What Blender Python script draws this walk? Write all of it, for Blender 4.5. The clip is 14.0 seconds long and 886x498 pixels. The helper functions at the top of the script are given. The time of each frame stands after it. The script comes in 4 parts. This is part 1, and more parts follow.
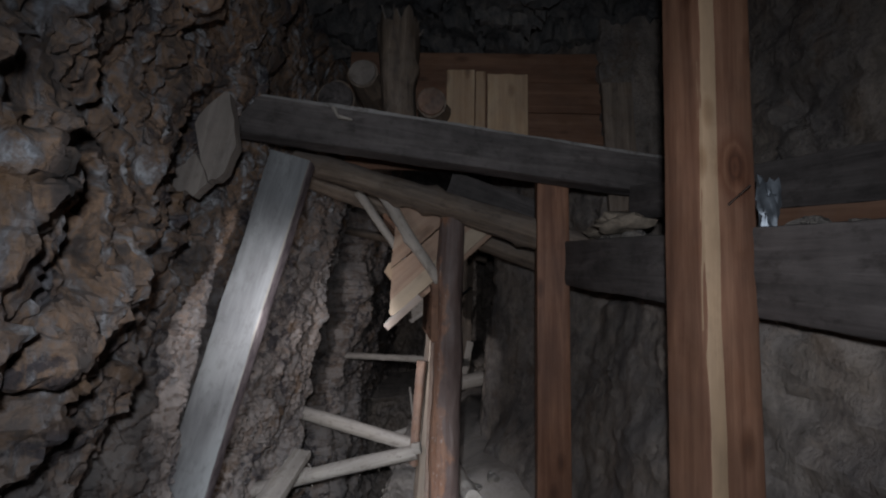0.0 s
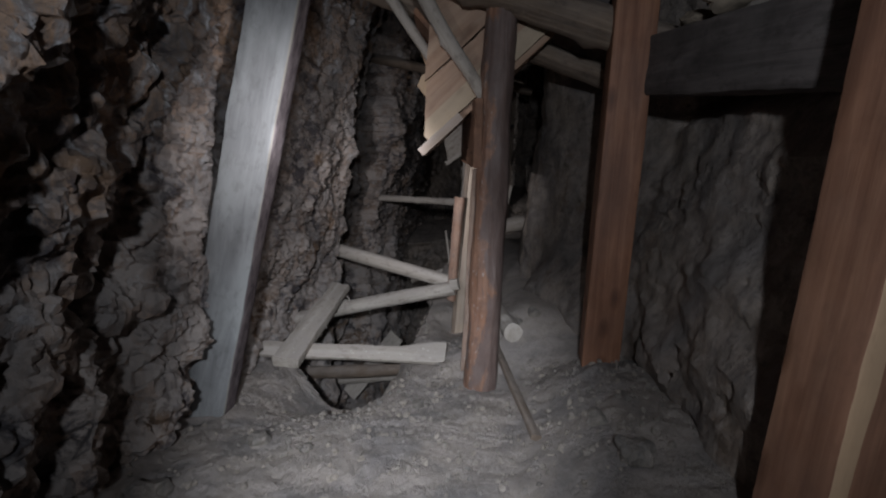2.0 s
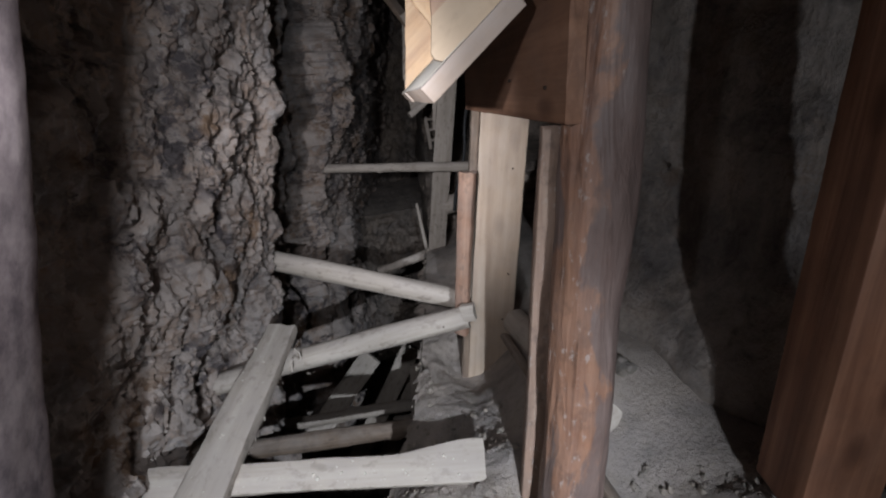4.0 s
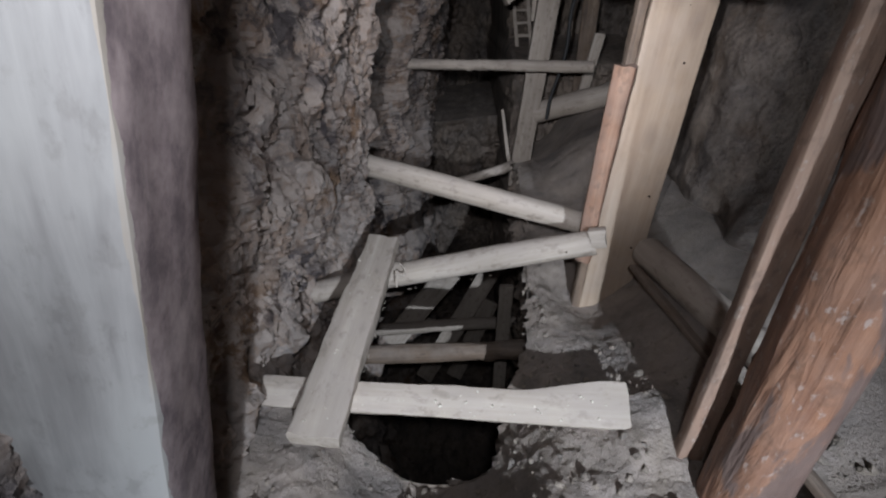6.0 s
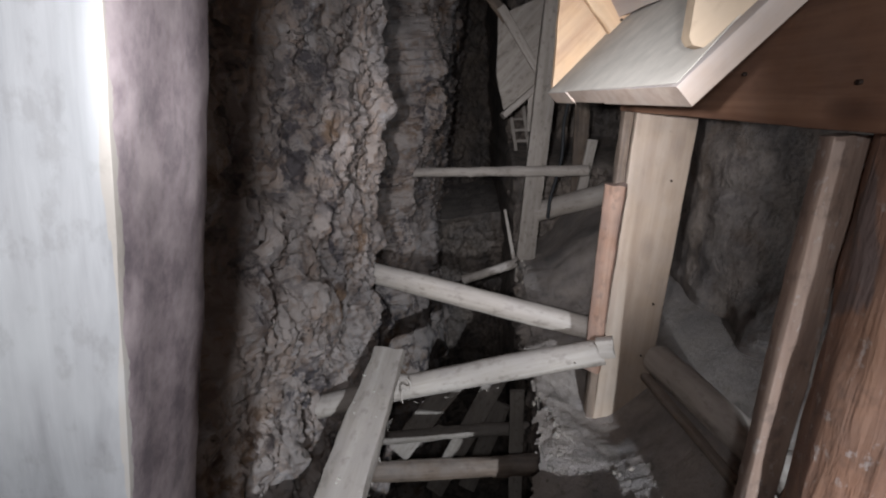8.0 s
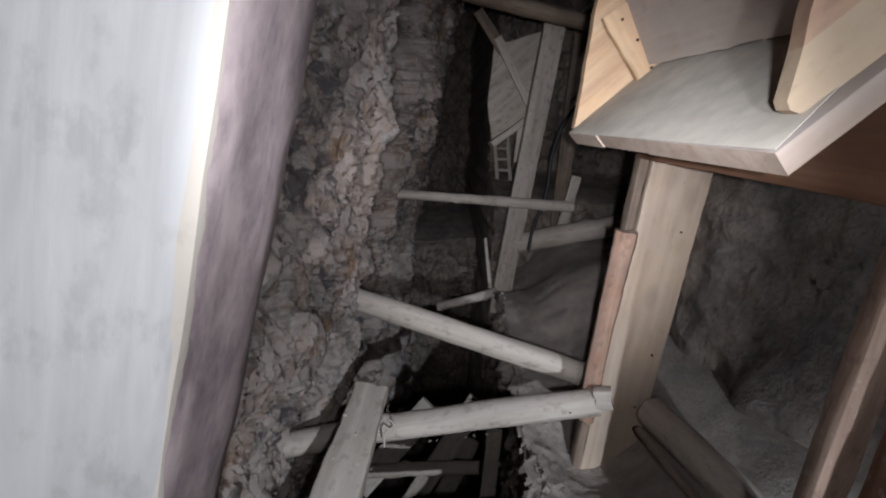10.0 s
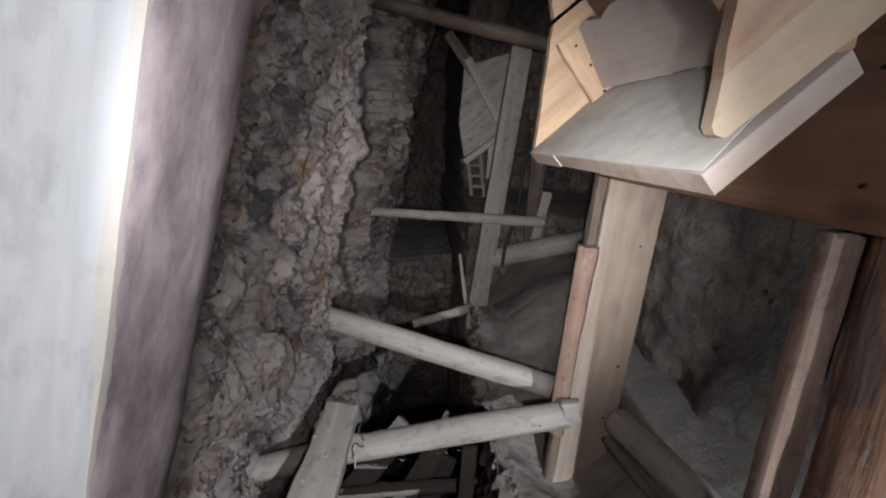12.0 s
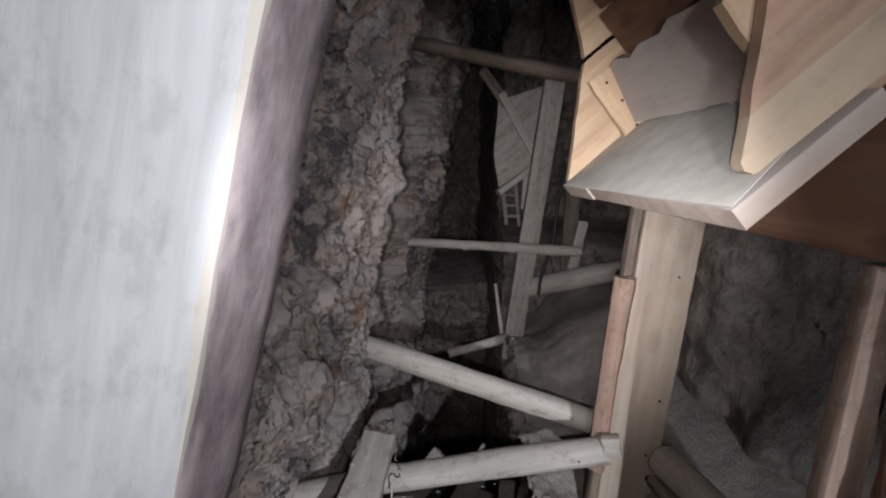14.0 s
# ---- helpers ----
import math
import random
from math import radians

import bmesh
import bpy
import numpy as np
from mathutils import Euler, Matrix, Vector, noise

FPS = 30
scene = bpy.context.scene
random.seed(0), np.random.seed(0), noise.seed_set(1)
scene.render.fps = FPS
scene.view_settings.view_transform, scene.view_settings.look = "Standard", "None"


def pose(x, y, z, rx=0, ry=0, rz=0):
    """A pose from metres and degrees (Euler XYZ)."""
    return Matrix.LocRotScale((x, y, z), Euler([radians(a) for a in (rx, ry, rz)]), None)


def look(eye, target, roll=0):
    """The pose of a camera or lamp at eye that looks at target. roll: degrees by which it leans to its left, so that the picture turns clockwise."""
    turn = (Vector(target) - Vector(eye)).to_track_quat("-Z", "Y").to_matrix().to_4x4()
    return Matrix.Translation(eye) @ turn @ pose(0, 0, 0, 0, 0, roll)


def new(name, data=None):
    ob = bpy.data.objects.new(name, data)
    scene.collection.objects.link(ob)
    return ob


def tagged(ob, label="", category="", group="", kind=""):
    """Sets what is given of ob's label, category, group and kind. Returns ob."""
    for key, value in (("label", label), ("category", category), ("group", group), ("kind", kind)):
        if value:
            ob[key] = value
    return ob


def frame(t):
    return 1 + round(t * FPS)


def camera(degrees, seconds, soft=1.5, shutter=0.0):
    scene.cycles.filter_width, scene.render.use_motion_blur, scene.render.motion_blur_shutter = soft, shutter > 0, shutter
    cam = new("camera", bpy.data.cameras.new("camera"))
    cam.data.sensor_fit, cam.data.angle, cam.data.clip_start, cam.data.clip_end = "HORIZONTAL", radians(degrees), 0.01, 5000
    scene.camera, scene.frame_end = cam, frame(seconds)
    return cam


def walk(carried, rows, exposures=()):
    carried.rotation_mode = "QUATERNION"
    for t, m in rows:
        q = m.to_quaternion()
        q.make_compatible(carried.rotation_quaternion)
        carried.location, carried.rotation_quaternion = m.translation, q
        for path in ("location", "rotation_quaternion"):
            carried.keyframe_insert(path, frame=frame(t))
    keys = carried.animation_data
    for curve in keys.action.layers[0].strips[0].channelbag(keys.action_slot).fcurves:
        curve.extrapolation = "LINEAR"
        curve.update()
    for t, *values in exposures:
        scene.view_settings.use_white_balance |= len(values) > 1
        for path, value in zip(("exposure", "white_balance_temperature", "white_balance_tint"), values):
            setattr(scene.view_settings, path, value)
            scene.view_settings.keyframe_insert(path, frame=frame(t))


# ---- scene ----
# An old mine drift with timber sets, an ore chute and an open stope beside the track of the walk.
cam = camera(89.7, 14.0, soft=2.1)
PATH = [
    (0, (0.094, 0.003, 1.51), (0.045, 1.989, 1.74), 1.0),
    (0.5, (0.063, 0.04, 1.451), (-0.083, 2.035, 1.445), 0.3),
    (1, (0.041, 0.073, 1.416), (-0.052, 2.066, 1.277), 1.5),
    (1.5, (0.031, 0.156, 1.381), (-0.039, 2.132, 1.08), 2.8),
    (2, (0.032, 0.395, 1.317), (-0.15, 2.343, 0.901), 1.1),
    (2.2, (0.051, 0.539, 1.315), (-0.12, 2.467, 0.81), 0.1),
    (4.5, (-0.528, 2.042, 1.301), (-0.478, 3.91, 0.589), -2.5),
    (5, (-0.669, 2.101, 1.25), (-0.681, 3.901, 0.379), -0.8),
    (5.5, (-0.714, 2.116, 1.235), (-0.856, 3.888, 0.319), -1.6),
    (6, (-0.718, 2.115, 1.219), (-0.891, 3.851, 0.241), -1.6),
    (6.5, (-0.703, 2.133, 1.223), (-0.863, 3.874, 0.252), -2.4),
    (7, (-0.678, 2.135, 1.261), (-0.83, 3.947, 0.428), -3.4),
    (7.5, (-0.676, 2.13, 1.311), (-0.898, 3.993, 0.619), -4.3),
    (10, (-0.867, 2.262, 1.363), (-0.913, 4.187, 0.821), 2.5),
    (10.5, (-0.873, 2.257, 1.375), (-0.906, 4.194, 0.879), 3.0),
    (11, (-0.856, 2.235, 1.387), (-0.849, 4.184, 0.938), 2.7),
    (11.5, (-0.827, 2.232, 1.384), (-0.769, 4.179, 0.931), 1.9),
    (12, (-0.82, 2.237, 1.379), (-0.776, 4.18, 0.909), 2.2),
    (12.5, (-0.803, 2.237, 1.384), (-0.743, 4.187, 0.943), 0.7),
    (13, (-0.806, 2.222, 1.403), (-0.791, 4.192, 1.054), -0.5),
    (13.5, (-0.813, 2.208, 1.4), (-0.877, 4.177, 1.053), 0.4),
    (14, (-0.82, 2.194, 1.4), (-0.939, 4.16, 1.05), 1.1),
]
walk(cam, [(t, look(eye, target, roll)) for t, eye, target, roll in PATH],
     exposures=[(0.0, -1.05), (0.5, -1.1), (1.0, -1.3), (2.2, -1.0), (4.3, -0.35), (5.0, -0.48), (6.0, -0.25), (7.7, -0.25), (9.8, -0.45), (14.0, -0.42)])

# ---------------------------------------------------------------- light
world = bpy.data.worlds.new("underground")
world.use_nodes = True
world.node_tree.nodes["Background"].inputs["Color"].default_value = (0.02, 0.022, 0.025, 1)
world.node_tree.nodes["Background"].inputs["Strength"].default_value = 0.0
scene.world = world


def lamp(name, eye, target, watts, degrees, blend, radius, color):
    data = bpy.data.lights.new(name, "SPOT")
    data.energy, data.spot_size, data.spot_blend, data.shadow_soft_size, data.color = watts, radians(degrees), blend, radius, color
    ob = new(name, data)
    ob.matrix_world = look(eye, target)
    return ob


# the explorer's head torch where the walk starts and where it comes to rest
COOL = (0.925, 0.965, 1.035)
COLD = (0.86, 0.97, 1.09)
lamp("torch_entry", (0.09, -0.10, 1.62), (0.15, 3.0, 1.40), 160, 124, 1.0, 0.03, COLD)
lamp("torch_entry_beam", (0.00, -0.06, 1.58), (-0.46, 2.75, -0.06), 850, 46, 1.0, 0.02, COLD)
lamp("torch_flood", (-0.68, 1.96, 1.46), (-1.22, 3.8, 1.0), 60, 130, 1.0, 0.03, COOL)
lamp("torch_beam", (-0.86, 2.08, 1.38), (-0.58, 4.2, 1.12), 340, 56, 1.0, 0.02, COOL)


# ---------------------------------------------------------------- noise
_perm = np.random.RandomState(7).permutation(256)
_perm = np.concatenate([_perm, _perm, _perm])
_grad = np.random.RandomState(8).normal(size=(256, 3))
_grad /= np.linalg.norm(_grad, axis=1)[:, None]


def perlin(p):
    i = np.floor(p).astype(int)
    f = p - i
    w = f * f * f * (f * (f * 6 - 15) + 10)
    i &= 255
    total = 0
    for dx in (0, 1):
        for dy in (0, 1):
            for dz in (0, 1):
                h = _perm[_perm[_perm[i[..., 0] + dx] + i[..., 1] + dy] + i[..., 2] + dz]
                d = (_grad[h] * (f - (dx, dy, dz))).sum(-1)
                k = (w[..., 0] if dx else 1 - w[..., 0]) * (w[..., 1] if dy else 1 - w[..., 1]) * (w[..., 2] if dz else 1 - w[..., 2])
                total = total + k * d
    return total


def fbm(p, octaves=4, gain=0.5):
    p = np.asarray(p, float)
    return sum(gain**k * perlin(p * 2.03**k + 17.3 * k) for k in range(octaves))


def worley(p):
    """Distance to the nearest cell point, gap to the second nearest, and a random number of the nearest cell."""
    i = np.floor(p).astype(int)
    f1, f2, rnd = np.full(p.shape[:-1], 9.0), np.full(p.shape[:-1], 9.0), np.zeros(p.shape[:-1])
    table = np.random.RandomState(9).rand(256, 4)
    for dx in (-1, 0, 1):
        for dy in (-1, 0, 1):
            for dz in (-1, 0, 1):
                c = i + (dx, dy, dz)
                h = _perm[_perm[_perm[c[..., 0] & 255] + (c[..., 1] & 255)] + (c[..., 2] & 255)]
                d = np.sqrt(((c + table[h][..., :3] - p) ** 2).sum(-1))
                near = d < f1
                f2 = np.where(near, f1, np.minimum(f2, d))
                rnd = np.where(near, table[h][..., 3], rnd)
                f1 = np.where(near, d, f1)
    return f1, f2 - f1, rnd


def smooth(a, b, x):
    t = np.clip((x - a) / (b - a), 0, 1)
    return t * t * (3 - 2 * t)


# ---------------------------------------------------------------- materials
def material(name):
    m = bpy.data.materials.new(name)
    m.use_nodes = True
    nt = m.node_tree
    return m, nt, nt.nodes["Principled BSDF"]


def node(nt, kind, **values):
    n = nt.nodes.new(kind)
    for key, v in values.items():
        n.inputs[key.replace("_", " ")].default_value = v
    return n


def ramp(nt, fac, *stops):
    n = nt.nodes.new("ShaderNodeValToRGB")
    while len(n.color_ramp.elements) < len(stops):
        n.color_ramp.elements.new(0.5)
    for e, (at, c) in zip(n.color_ramp.elements, stops):
        e.position, e.color = at, (*c, 1)
    nt.links.new(fac, n.inputs[0])
    return n.outputs[0]


def mixed(nt, fac, a, b, blend="MIX"):
    n = nt.nodes.new("ShaderNodeMix")
    n.data_type, n.blend_type = "RGBA", blend
    for socket, v in ((n.inputs[0], fac), (n.inputs[6], a), (n.inputs[7], b)):
        if isinstance(v, (int, float)):
            socket.default_value = v
        elif isinstance(v, tuple):
            socket.default_value = (*v, 1)
        else:
            nt.links.new(v, socket)
    return n.outputs[2]


def maths(nt, op, a, b=0.0, clamp=False):
    n = nt.nodes.new("ShaderNodeMath")
    n.operation, n.use_clamp = op, clamp
    for socket, v in ((n.inputs[0], a), (n.inputs[1], b)):
        if isinstance(v, (int, float)):
            socket.default_value = v
        else:
            nt.links.new(v, socket)
    return n.outputs[0]


def noise_of(nt, vec, scale, detail=6, rough=0.6, dist=0.0):
    n = node(nt, "ShaderNodeTexNoise", Scale=scale, Detail=detail, Roughness=rough, Distortion=dist)
    nt.links.new(vec, n.inputs["Vector"])
    return n.outputs["Fac"]


def scaled(nt, vec, s, shift=None):
    n = nt.nodes.new("ShaderNodeMapping")
    n.inputs["Scale"].default_value = s
    nt.links.new(vec, n.inputs["Vector"])
    if shift is not None:
        c = nt.nodes.new("ShaderNodeCombineXYZ")
        for k in range(3):
            nt.links.new(shift, c.inputs[k])
        nt.links.new(c.outputs[0], n.inputs["Location"])
    return n.outputs[0]


def bump(nt, bsdf, *layers):
    last = None
    for height, strength, distance in layers:
        b = node(nt, "ShaderNodeBump", Strength=strength, Distance=distance)
        nt.links.new(height, b.inputs["Height"])
        if last:
            nt.links.new(last, b.inputs["Normal"])
        last = b.outputs[0]
    nt.links.new(last, bsdf.inputs["Normal"])


def up_facing(nt, low, high):
    g = nt.nodes.new("ShaderNodeNewGeometry")
    s = nt.nodes.new("ShaderNodeSeparateXYZ")
    nt.links.new(g.outputs["Normal"], s.inputs[0])
    r = node(nt, "ShaderNodeMapRange", From_Min=low, From_Max=high)
    nt.links.new(s.outputs[2], r.inputs[0])
    return r.outputs[0]


DUST = (0.352, 0.302, 0.279)


def wood(name, dark, mid, light, dust=0.5, rough=0.75, grain=1.0, stain=0.5, patch=None, relief=0.5, sap=None, flecks=0.6, knots=0.0, length=1.0, glint=0.0, shaded_flank=None, spot=None, bark=None, spec=0.3):
    """Timber whose grain runs along the local x axis, with knots, stains and dust on its upward faces."""
    m, nt, bsdf = material(name)
    co = nt.nodes.new("ShaderNodeTexCoord").outputs["Object"]
    rnd = maths(nt, "MULTIPLY", nt.nodes.new("ShaderNodeObjectInfo").outputs["Random"], 9.0)
    fibre = noise_of(nt, scaled(nt, co, (1.6 * length, 38, 38), rnd), 1.0 * grain, 8, 0.65, 0.6)
    bands = noise_of(nt, scaled(nt, co, (0.7 * length, 11, 11), rnd), 1.0, 4, 0.55, 1.1)
    blotch = noise_of(nt, scaled(nt, co, (2.2, 5, 5), rnd), 1.0, 5, 0.6)
    spots = noise_of(nt, scaled(nt, co, (16, 26, 26), rnd), 1.0, 5, 0.65)
    col = ramp(nt, fibre, (0.30, dark), (0.5, mid), (0.70, light))
    col2 = ramp(nt, bands, (0.34, dark), (0.52, mid), (0.64, light))
    col = mixed(nt, 0.5, col, col2)
    if sap:
        pos = nt.nodes.new("ShaderNodeSeparateXYZ")
        nt.links.new(co, pos.inputs[0])
        axis = sap[4] if len(sap) > 4 else 1
        wavy = maths(nt, "ADD", pos.outputs[axis], maths(nt, "MULTIPLY", maths(nt, "SUBTRACT", bands, 0.5), 0.03))
        inner = maths(nt, "MULTIPLY", maths(nt, "GREATER_THAN", wavy, sap[0]), maths(nt, "LESS_THAN", wavy, sap[1]))
        front = maths(nt, "LESS_THAN", pos.outputs[3 - axis], sap[3])
        col = mixed(nt, maths(nt, "MULTIPLY", maths(nt, "MULTIPLY", inner, front), 0.8), col, sap[2])
    if knots:
        vor = node(nt, "ShaderNodeTexVoronoi", Scale=1.0)
        nt.links.new(scaled(nt, co, (3.2, 7, 7), rnd), vor.inputs["Vector"])
        ring = ramp(nt, vor.outputs["Distance"], (0.0, (0.25, 0.2, 0.17)), (0.10, (0.5, 0.42, 0.36)), (0.17, (0.72, 0.66, 0.6)), (0.24, (1, 1, 1)))
        col = mixed(nt, knots, col, ring, "MULTIPLY")
    if spot:
        gone = nt.nodes.new("ShaderNodeVectorMath")
        gone.operation = "SUBTRACT"
        gone.inputs[1].default_value = spot
        nt.links.new(co, gone.inputs[0])
        far_ = nt.nodes.new("ShaderNodeVectorMath")
        far_.operation = "LENGTH"
        nt.links.new(scaled(nt, gone.outputs[0], (0.55, 1, 1)), far_.inputs[0])
        reach = maths(nt, "ADD", far_.outputs["Value"], maths(nt, "MULTIPLY", maths(nt, "SUBTRACT", spots, 0.5), 0.02))
        col = mixed(nt, 1.0, col, ramp(nt, reach, (0.0, (0.35, 0.27, 0.24)), (0.014, (0.55, 0.42, 0.36)), (0.020, (0.32, 0.24, 0.2)), (0.030, (0.62, 0.5, 0.44)), (0.040, (0.9, 0.85, 0.8)), (0.048, (0.68, 0.56, 0.5)), (0.075, (1, 1, 1))), "MULTIPLY")
    if patch:
        mask = ramp(nt, blotch, (0.48, (0, 0, 0)), (0.62, (0.9, 0.9, 0.9)))
        col = mixed(nt, mask, col, patch)
    shade = ramp(nt, blotch, (0.30, (1 - stain,) * 3), (0.62, (1, 1, 1)))
    col = mixed(nt, 1.0, col, shade, "MULTIPLY")
    fleck = ramp(nt, spots, (0.36, (0.45, 0.42, 0.4)), (0.46, (1, 1, 1)))
    col = mixed(nt, flecks, col, fleck, "MULTIPLY")
    # one side face: purplish mottle, with its shade also put into the colour
    if shaded_flank:
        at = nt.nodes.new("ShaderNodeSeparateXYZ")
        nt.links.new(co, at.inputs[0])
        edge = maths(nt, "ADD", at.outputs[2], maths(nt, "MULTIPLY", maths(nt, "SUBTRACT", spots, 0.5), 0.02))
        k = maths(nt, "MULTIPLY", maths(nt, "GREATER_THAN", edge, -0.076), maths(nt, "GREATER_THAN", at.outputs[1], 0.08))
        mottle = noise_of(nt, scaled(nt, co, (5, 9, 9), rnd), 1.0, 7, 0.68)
        skin = ramp(nt, mottle, (0.32, shaded_flank[0]), (0.48, shaded_flank[1]), (0.64, shaded_flank[2]))
        skin = mixed(nt, 0.5, skin, ramp(nt, spots, (0.38, shaded_flank[0]), (0.5, shaded_flank[1]), (0.64, shaded_flank[2])))
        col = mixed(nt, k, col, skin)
    if glint:
        pips = noise_of(nt, scaled(nt, co, (28, 48, 48), rnd), 1.0, 3, 0.6)
        col = mixed(nt, maths(nt, "MULTIPLY", ramp(nt, pips, (0.60, (0, 0, 0)), (0.68, (1, 1, 1))), glint), col, (0.46, 0.43, 0.41))
    if bark:
        field = noise_of(nt, scaled(nt, co, (2.6, 7, 7), rnd), 1.0, 5, 0.62, 0.5)
        side = nt.nodes.new("ShaderNodeSeparateXYZ")
        nt.links.new(co, side.inputs[0])
        cover = maths(nt, "ADD", field, maths(nt, "MULTIPLY", side.outputs[2], bark[2]))
        flaky = mixed(nt, noise_of(nt, scaled(nt, co, (9, 22, 22), rnd), 1.0, 6, 0.7), bark[0], bark[1])
        col = mixed(nt, ramp(nt, cover, (0.43, (0, 0, 0)), (0.48, (0.95,) * 3)), col, flaky)
    if dust:
        powder = noise_of(nt, co, 7.0, 6, 0.7)
        k = maths(nt, "MULTIPLY", maths(nt, "ADD", maths(nt, "MULTIPLY", up_facing(nt, -0.25, 0.9), 0.75), 0.25), dust)
        k = maths(nt, "MULTIPLY", k, ramp(nt, powder, (0.30, (0.35,) * 3), (0.6, (1.25,) * 3)), True)
        col = mixed(nt, k, col, DUST)
    nt.links.new(col, bsdf.inputs["Base Color"])
    bsdf.inputs["Roughness"].default_value = rough
    bsdf.inputs["Specular IOR Level"].default_value = spec
    layers = [(fibre, relief, 0.006), (spots, relief * 0.6, 0.004)]
    if relief >= 0.7:
        layers.insert(0, (bands, 0.8, 0.02))
    bump(nt, bsdf, *layers)
    return m


def rock(name, stops, dusty, gloss=0.0, scale=1.0, low=None, slant=True, depth=0.55, stains=0.0):
    """Broken rock: mineral colours in patches, dark joints, powder on ledges, a few damp shiny faces."""
    m, nt, bsdf = material(name)
    co = nt.nodes.new("ShaderNodeTexCoord").outputs["Object"]
    tilt = nt.nodes.new("ShaderNodeMapping")
    if slant:
        tilt.inputs["Rotation"].default_value = (radians(-30), 0, 0)
        tilt.inputs["Scale"].default_value = (1.6, 1.8, 0.8)
    nt.links.new(co, tilt.inputs[0])
    bed = tilt.outputs[0]
    large = noise_of(nt, bed, 1.7 * scale, 5, 0.6, 0.5)
    middle = noise_of(nt, bed, 6.5 * scale, 7, 0.65, 0.7)
    small = noise_of(nt, co, 42 * scale, 7, 0.7)
    grit = noise_of(nt, co, 170, 3, 0.7)
    col = ramp(nt, middle, *stops)
    tone = ramp(nt, large, (0.36, (depth, depth, depth * 1.04)), (0.6, (1.15, 1.08, 1.02)))
    col = mixed(nt, 1.0, col, tone, "MULTIPLY")
    speck = ramp(nt, small, (0.33, (0.5, 0.48, 0.46)), (0.50, (1, 1, 1)), (0.68, (1.25, 1.2, 1.12)))
    col = mixed(nt, 0.8, col, speck, "MULTIPLY")
    k = maths(nt, "MULTIPLY", maths(nt, "ADD", maths(nt, "MULTIPLY", up_facing(nt, -0.3, 0.8), 0.6), 0.4), dusty)
    if low:
        z = nt.nodes.new("ShaderNodeSeparateXYZ")
        nt.links.new(co, z.inputs[0])
        h = maths(nt, "ADD", maths(nt, "SUBTRACT", z.outputs[2], maths(nt, "MULTIPLY", z.outputs[1], 0.42)), maths(nt, "MULTIPLY", middle, 1.2))
        fall = node(nt, "ShaderNodeMapRange", From_Min=low[0], From_Max=low[1], To_Min=0.22, To_Max=1.3)
        nt.links.new(h, fall.inputs[0])
        k = maths(nt, "MULTIPLY", k, fall.outputs[0], True)
    k = maths(nt, "MULTIPLY", k, ramp(nt, middle, (0.3, (0.5,) * 3), (0.6, (1.2,) * 3)), True)
    worn = mixed(nt, 0.6, DUST, mixed(nt, 1.0, DUST, tone, "MULTIPLY"))
    col = mixed(nt, k, col, worn)
    if stains:
        field = noise_of(nt, co, 1.9, 2, 0.5)
        mark = noise_of(nt, co, 9.0, 8, 0.72, 0.4)
        there = ramp(nt, field, (0.45, (0, 0, 0)), (0.55, (1, 1, 1)))
        blots = maths(nt, "MULTIPLY", maths(nt, "MULTIPLY", ramp(nt, mark, (0.48, (0, 0, 0)), (0.56, (1, 1, 1))), there), stains)
        col = mixed(nt, blots, col, ramp(nt, noise_of(nt, co, 2.6, 2, 0.5), (0.50, (0.042, 0.034, 0.040)), (0.60, (0.15, 0.08, 0.038))))
    nt.links.new(col, bsdf.inputs["Base Color"])
    if gloss:
        wet = ramp(nt, noise_of(nt, bed, 4.0, 4, 0.6), (0.52, (0.85,) * 3), (0.62, (0.85 - gloss,) * 3))
        nt.links.new(wet, bsdf.inputs["Roughness"])
    else:
        bsdf.inputs["Roughness"].default_value = 0.9
    bsdf.inputs["Specular IOR Level"].default_value = 0.35 + 0.4 * gloss
    bump(nt, bsdf, (middle, 0.4, 0.05), (small, 0.85, 0.02), (grit, 0.45, 0.005))
    return m


def plain(name, color, rough, metal=0.0, rough_scale=60, low=0.6):
    m, nt, bsdf = material(name)
    co = nt.nodes.new("ShaderNodeTexCoord").outputs["Object"]
    n = noise_of(nt, co, rough_scale, 5, 0.6)
    nt.links.new(mixed(nt, 1.0, color, ramp(nt, n, (0.3, (low,) * 3), (0.65, (1.1,) * 3)), "MULTIPLY"), bsdf.inputs["Base Color"])
    bsdf.inputs["Roughness"].default_value, bsdf.inputs["Metallic"].default_value = rough, metal
    bump(nt, bsdf, (n, 0.3, 0.004))
    return m


ROCK_LEFT = rock("ochre_rock", ((0.28, (0.024, 0.017, 0.016)), (0.40, (0.10, 0.064, 0.048)), (0.47, (0.27, 0.155, 0.085)),
                                (0.55, (0.20, 0.17, 0.165)), (0.63, (0.46, 0.475, 0.51))), 1.1, gloss=0.5, low=(1.7, 0.6), depth=0.38, stains=0.85)
ROCK_RIGHT = rock("dusty_rock", ((0.30, (0.07, 0.054, 0.042)), (0.48, (0.165, 0.135, 0.11)), (0.62, (0.22, 0.185, 0.155)), (0.74, (0.27, 0.185, 0.125))), 0.5)
MUD_WALL = rock("mud_coated_rock", ((0.30, (0.10, 0.078, 0.062)), (0.48, (0.21, 0.172, 0.142)), (0.62, (0.27, 0.225, 0.19)), (0.74, (0.30, 0.205, 0.14))), 0.65, stains=0.35)
ROCK_ROOF = rock("dark_rock", ((0.30, (0.03, 0.03, 0.032)), (0.5, (0.09, 0.088, 0.09)), (0.7, (0.16, 0.14, 0.125))), 0.15, gloss=0.3)
